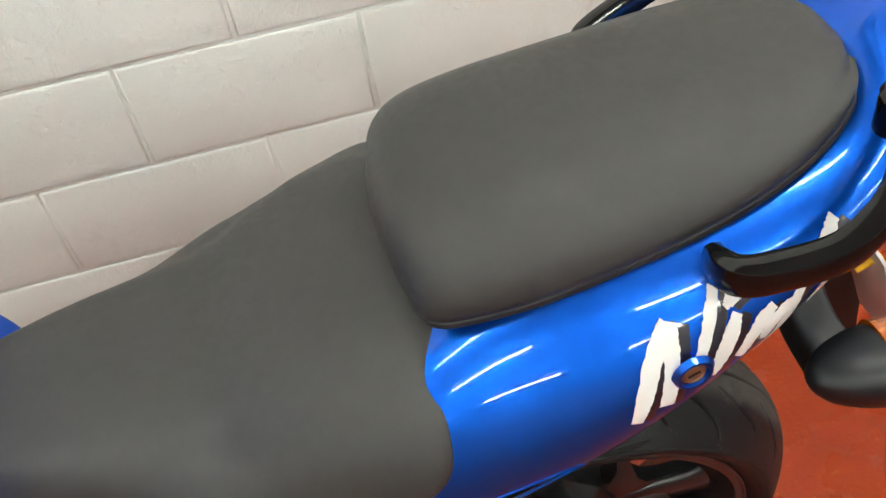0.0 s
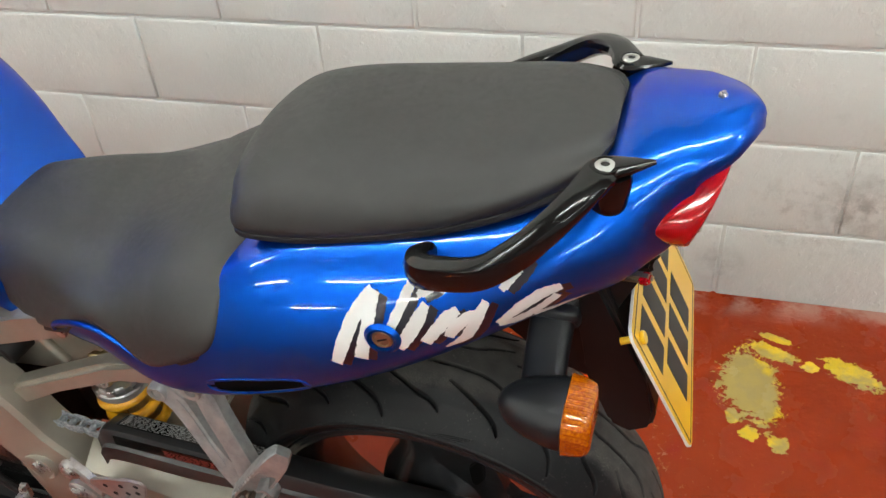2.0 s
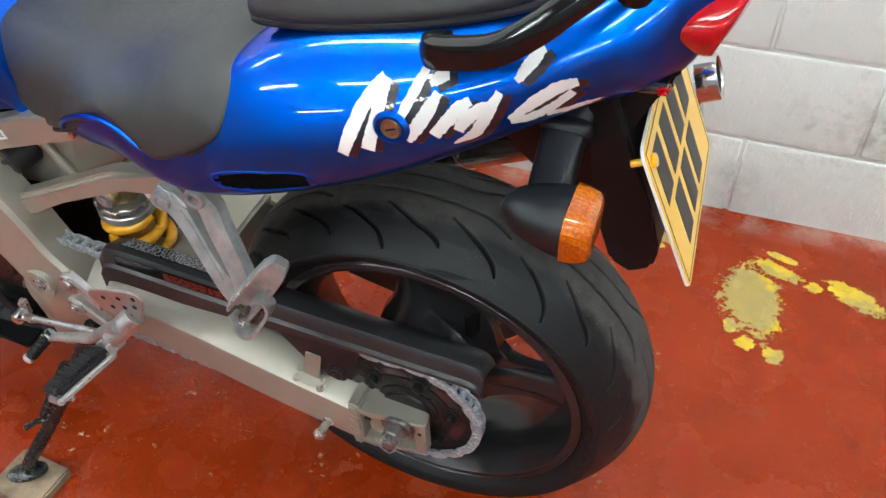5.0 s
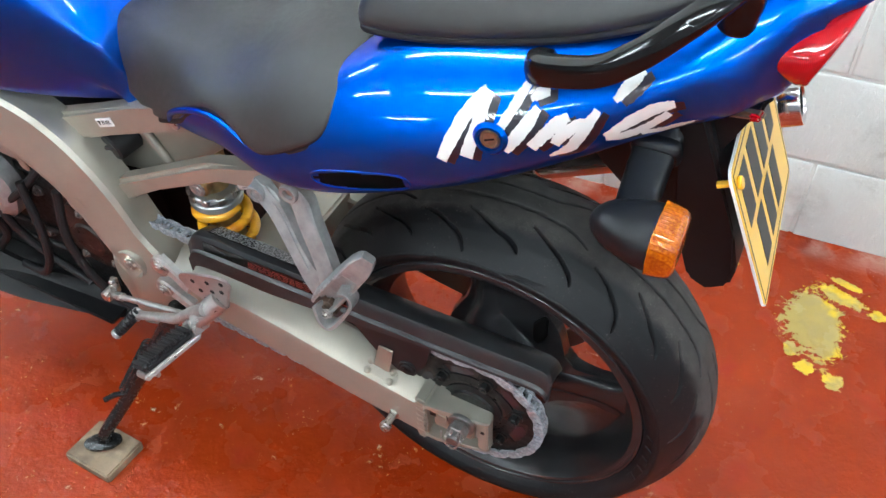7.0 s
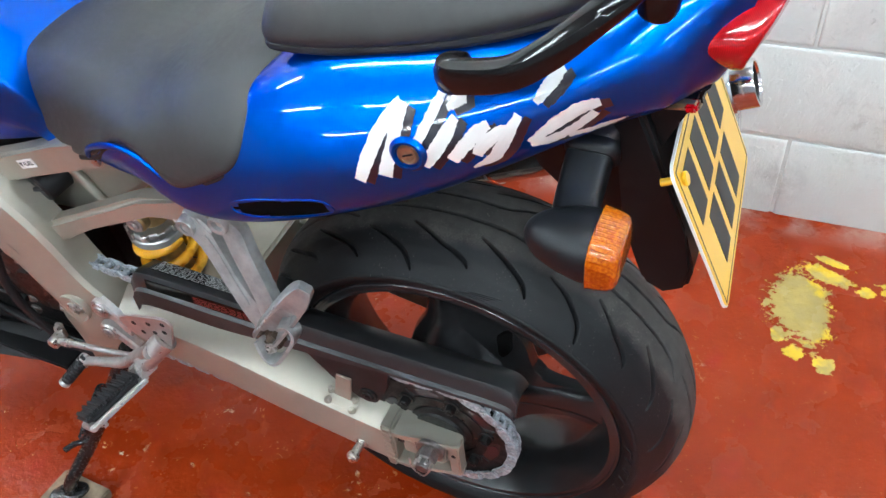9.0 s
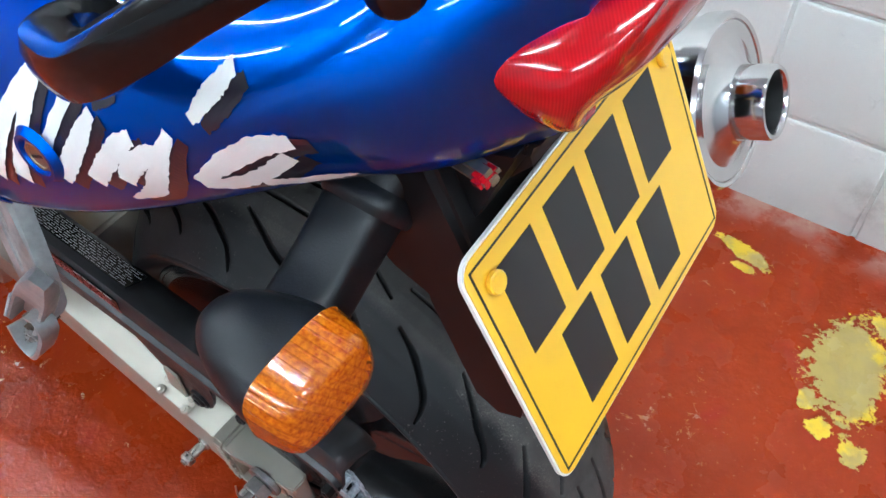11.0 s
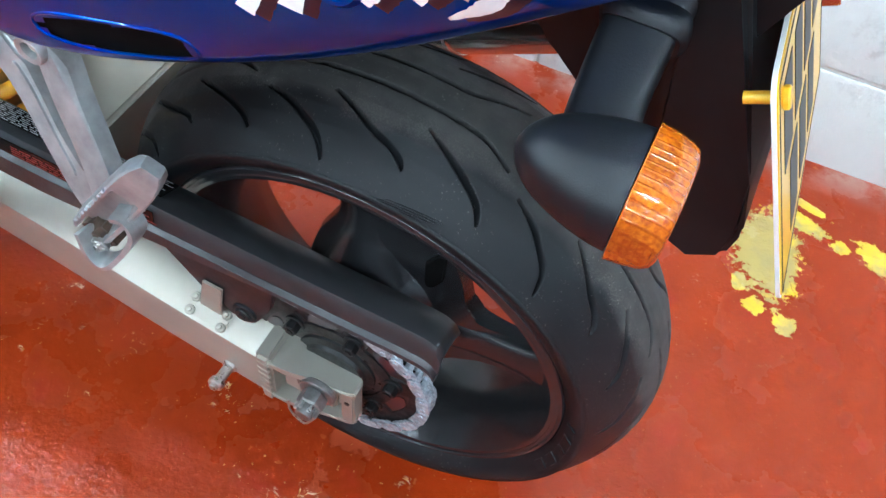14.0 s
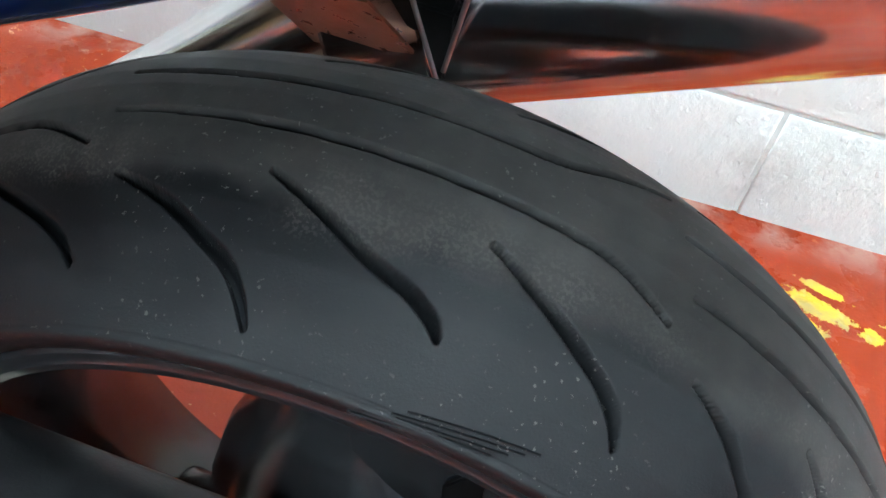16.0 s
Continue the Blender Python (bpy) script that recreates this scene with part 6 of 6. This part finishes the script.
for z in (0.29, 0.33, 0.47):
    part("case_rib", rod((-1.06, -0.112, z), (-0.74, -0.114, z + 0.01), 0.006, 10), M_DARK, engine)
for x, z in ((-0.77, 0.43), (-0.79, 0.33), (-0.90, 0.50), (-0.74, 0.27)):
    bolt("case_bolt", engine, (x, -0.112, z), (0, -1, 0), 0.007, 0.008, M_NUT)
part("alternator_cover", rod((-0.85, -0.11, 0.45), (-0.85, -0.165, 0.45), 0.075, 36, 0.015), M_ALLOY, engine)
for k, pts in enumerate(([(-0.66, -0.15, 0.50), (-0.665, -0.165, 0.40), (-0.63, -0.16, 0.30), (-0.56, -0.14, 0.24)], [(-0.74, -0.15, 0.49), (-0.72, -0.17, 0.38), (-0.76, -0.17, 0.30), (-0.85, -0.15, 0.26)], [(-0.80, -0.14, 0.53), (-0.81, -0.16, 0.42), (-0.78, -0.15, 0.33), (-0.70, -0.14, 0.27)], [(-0.92, -0.15, 0.52), (-0.84, -0.17, 0.44), (-0.83, -0.16, 0.36), (-0.90, -0.15, 0.28)], [(-0.70, -0.13, 0.52), (-0.77, -0.15, 0.45), (-0.86, -0.15, 0.40), (-1.0, -0.14, 0.38)])):
    part("hose", tube(pts, 0.007, 24, 10), M_RUBBER, engine)
part("airbox_side", prism([(-0.67, 0.50), (-0.60, 0.60), (-0.42, 0.68), (-0.36, 0.63), (-0.50, 0.52)], -0.075, 0.075, 0.01), M_FRAME, bike, "beige inner panel")
cap = part("rubber_cap", rod((-0.545, -0.070, 0.592), (-0.556, -0.108, 0.586), 0.0225, 28, 0.003), M_RUBBER, bike, "black rubber cap")
part("cap_stem", rod((-0.530, -0.030, 0.600), (-0.545, -0.072, 0.592), 0.012, 18), M_RUBBER, cap)
part("cap_ridge", rod((-0.570, -0.106, 0.580), (-0.542, -0.110, 0.592), 0.0035, 10), M_RUBBER, cap)
part("cross_strut", rod((-0.518, -0.080, 0.628), (-0.480, -0.080, 0.560), 0.007, 16), M_FRAME, bike)
part("inner_mudguard", prism([(-0.68, 0.24), (-0.68, 0.50), (-0.56, 0.56), (-0.42, 0.60), (-0.415, 0.44), (-0.43, 0.24)], 0.015, 0.05, 0.01), M_BLACK, bike, "black inner mudguard")

# lettering-like brush marks on the side panel, drawn as plain strokes -------------------------------
def stroke(pts, widths, mat, lift, seed, shift=(0.0, 0.0), ragged=0.0006):
    """A brush stroke on the cowl along pts (x, z), with torn edges."""
    r = random.Random(seed)
    c = spline([(x + shift[0], z + shift[1], w * 0.9) for (x, z), w in zip(pts, widths)], 26)
    bm = bmesh.new()
    rows = []
    for i, (x, z, w) in enumerate(c):
        dx, dz = c[min(i + 1, 26)][0] - c[max(i - 1, 0)][0], c[min(i + 1, 26)][1] - c[max(i - 1, 0)][1]
        n = math.hypot(dx, dz) or 1
        nx, nz_ = -dz / n, dx / n
        a, b = w / 2 + r.uniform(-ragged, ragged), w / 2 + r.uniform(-ragged, ragged)
        row = [on_cowl(x + nx * s_, z + nz_ * s_, lift) for s_ in (-a, -a * 0.4, b * 0.4, b)]
        if all(p is not None for p in row):
            rows.append([bm.verts.new(p) for p in row])
    for p, q in zip(rows, rows[1:]):
        for k in range(3):
            bm.faces.new((p[k], p[k + 1], q[k + 1], q[k]))
    return bm


MARKS = [([(0.010, 0.822), (0.017, 0.842), (0.027, 0.866), (0.040, 0.884)], (0.011, 0.0135, 0.0135, 0.010)),
         ([(0.043, 0.884), (0.040, 0.868), (0.037, 0.850), (0.033, 0.830)], (0.009, 0.0125, 0.0125, 0.013)),
         ([(0.052, 0.845), (0.060, 0.862), (0.069, 0.882), (0.076, 0.898)], (0.006, 0.0095, 0.0095, 0.007)),
         ([(0.081, 0.887), (0.088, 0.893), (0.095, 0.896)], (0.005, 0.010, 0.008)),
         ([(0.067, 0.843), (0.074, 0.855), (0.083, 0.871), (0.089, 0.883)], (0.009, 0.0125, 0.0125, 0.008)),
         ([(0.089, 0.850), (0.098, 0.863), (0.108, 0.875), (0.116, 0.882)], (0.010, 0.012, 0.012, 0.008)),
         ([(0.108, 0.856), (0.114, 0.867), (0.124, 0.876), (0.133, 0.882)], (0.009, 0.012, 0.011, 0.006)),
         ([(0.104, 0.842), (0.119, 0.852), (0.129, 0.870), (0.138, 0.891)], (0.003, 0.010, 0.011, 0.007)),
         ([(0.150, 0.900), (0.155, 0.908), (0.161, 0.916), (0.166, 0.923)], (0.006, 0.010, 0.010, 0.007)),
         ([(0.147, 0.867), (0.163, 0.883), (0.181, 0.897), (0.195, 0.902)], (0.007, 0.0115, 0.012, 0.009)),
         ([(0.147, 0.866), (0.161, 0.868), (0.177, 0.878), (0.192, 0.893)], (0.009, 0.010, 0.009, 0.008)),
         ([(0.173, 0.870), (0.187, 0.872), (0.201, 0.877), (0.213, 0.882)], (0.007, 0.007, 0.0055, 0.001))]
for k, (pts, widths) in enumerate(MARKS):
    part("decal_shadow", stroke(pts, widths, M_SHADOW, 0.0005, 50 + k, (0.0075, -0.0015)), M_SHADOW, cowl, "", 0)
for k, (pts, widths) in enumerate(MARKS):
    part("decal_stroke", stroke(pts, widths, M_DECAL, 0.0011, k), M_DECAL, cowl, "silver white brush mark" if k == 0 else "", 0)

# slot under the side panel
def slot_point(a, grow=1.0, lift=0.0):
    u, v = slot_shape(a)
    u, v = u * SLOT[2] * grow, v * SLOT[3] * grow
    return on_cowl(SLOT[0] + u * math.cos(SLOT[4]) - v * math.sin(SLOT[4]), SLOT[1] + u * math.sin(SLOT[4]) + v * math.cos(SLOT[4]), lift)


edge = [slot_point(2 * math.pi * k / 64, 1.04) for k in range(65)]
part("slot_edge", tube(edge, 0.0011, 160, 8, 1.0, (0, 1, 0), False), M_BLUE, cowl)
# shallow closed well, the shade of a deep opening put into its black
well = bmesh.new()
skin(well, [[slot_point(2 * math.pi * k / 56, g) + Vector((0, d, dz)) for k in range(56)] for g, d, dz in ((1.08, 0.002, 0.0), (1.05, 0.012, 0.001), (1.0, 0.040, 0.002))], True, True)
part("slot_well", well, M_MATT, cowl, "slot in the side panel, coloured black for its deep shade")
for k, (x0, z0, x1, z1) in enumerate(((-0.062, 0.763, -0.050, 0.771), (-0.066, 0.768, -0.052, 0.766), (-0.052, 0.771, -0.046, 0.769))):
    part("yellow_clip", tube([(x0, -0.170, z0), ((x0 + x1) / 2, -0.173, (z0 + z1) / 2 + 0.002), (x1, -0.170, z1)], 0.0018, 10, 8), M_SPRING, cowl)
part("rim_lip", tube([(-0.404, -0.118, 0.682), (-0.397, -0.127, 0.697), (-0.380, -0.137, 0.719), (-0.350, -0.146, 0.738), (-0.315, -0.1555, 0.753), (-0.285, -0.1625, 0.758), (-0.255, -0.170, 0.7535), (-0.232, -0.176, 0.744), (-0.210, -0.181, 0.738)],
                     [0.002, 0.0035, 0.004, 0.004, 0.004, 0.004, 0.004, 0.003, 0.001], 50, 12), M_BLUE, cowl)
c = on_cowl(-0.392, 0.690, 0.001)
part("cowl_screw", rod(c, c + Vector((0, -0.004, 0)), 0.007, 16, 0.001), M_STEEL, cowl)
lamp = part("plate_lamp", box((0.034, 0.010, 0.008), pose(0.247, -0.088, 0.875, 20, -20, -20), 0.003), M_BRASS, bike, "small plate lamp under the tail")
part("lamp_lens", box((0.010, 0.011, 0.007), pose(0.247, -0.088, 0.875, 20, -20, -20) @ Matrix.Translation((0.010, -0.001, 0.0)), 0.002), M_RED, lamp)

# side panel fittings ------------------------------------------------------------------------------
c = on_cowl(0.053, 0.852, 0.0)
n = ((on_cowl(0.053, 0.852, 0.01) - c).normalized() + Vector((0, 0, -0.25))).normalized()
lock = part("key_lock", rod(c - n * 0.004, c + n * 0.0026, 0.0095, 28, 0.001), M_BRASS, bike, "brass key lock barrel in a blue collar")
TURN = n.to_track_quat("Z", "Y").to_matrix().to_4x4()
# dark strip on the barrel face, painting the shade of the keyway
part("key_slot", box((0.0095, 0.0016, 0.0006), Matrix.Translation(c + n * 0.0028) @ TURN @ Matrix.Rotation(radians(20), 4, "Z"), 0.0), M_DARK, lock)
part("lock_face", lathe([(0.0062, 0.0), (0.0066, 0.0008), (0.0078, 0.0008), (0.0082, 0.0)], (0, 0, 0), "z", 32, None, True), M_BRASS, lock).matrix_basis = Matrix.Translation(c + n * 0.0026) @ TURN
ring = part("lock_collar", lathe([(0.0096, 0.0016), (0.0108, 0.0044), (0.0132, 0.0046), (0.0165, 0.0006), (0.0096, -0.002)], (0, 0, 0), "z", 40), M_BLUE, lock)
ring.matrix_basis = Matrix.Translation(c) @ n.to_track_quat("Z", "Y").to_matrix().to_4x4()


# wall blocks ----------------------------------------------------------------------------------------
BL, BH, JOINT = 0.44, 0.208, 0.0075


def block_piece(length):
    bm = bmesh.new()
    w, h, e = length - JOINT, BH - JOINT, 0.006
    rings = [[(-w / 2, 0, -h / 2), (w / 2, 0, -h / 2), (w / 2, 0, h / 2), (-w / 2, 0, h / 2)],
             [(-w / 2, -0.0015, -h / 2), (w / 2, -0.0015, -h / 2), (w / 2, -0.0015, h / 2), (-w / 2, -0.0015, h / 2)],
             [(-w / 2 + e * .4, -0.0036, -h / 2 + e * .4), (w / 2 - e * .4, -0.0036, -h / 2 + e * .4), (w / 2 - e * .4, -0.0036, h / 2 - e * .4), (-w / 2 + e * .4, -0.0036, h / 2 - e * .4)],
             [(-w / 2 + e, -0.0045, -h / 2 + e), (w / 2 - e, -0.0045, -h / 2 + e), (w / 2 - e, -0.0045, h / 2 - e), (-w / 2 + e, -0.0045, h / 2 - e)]]
    skin(bm, rings)
    return finish(bm, "block", M_WALL, 60)


piece = block_piece(BL)
rnd = random.Random(4)
for course in range(10):
    first = 1.53 if course % 2 == 0 else 1.75
    for k in range(-6, 5):
        x = first + BL * k + BL / 2
        if x - BL / 2 < X0 or x + BL / 2 > X1:
            continue
        ob = part("block", piece, None, wall_north)
        ob.matrix_basis = pose(x + rnd.uniform(-.001, .001), WALL_Y + 0.0045 + rnd.uniform(-0.001, 0.0006), BH * (course + 0.5), rnd.uniform(-.15, .15), 0, rnd.uniform(-.1, .1))
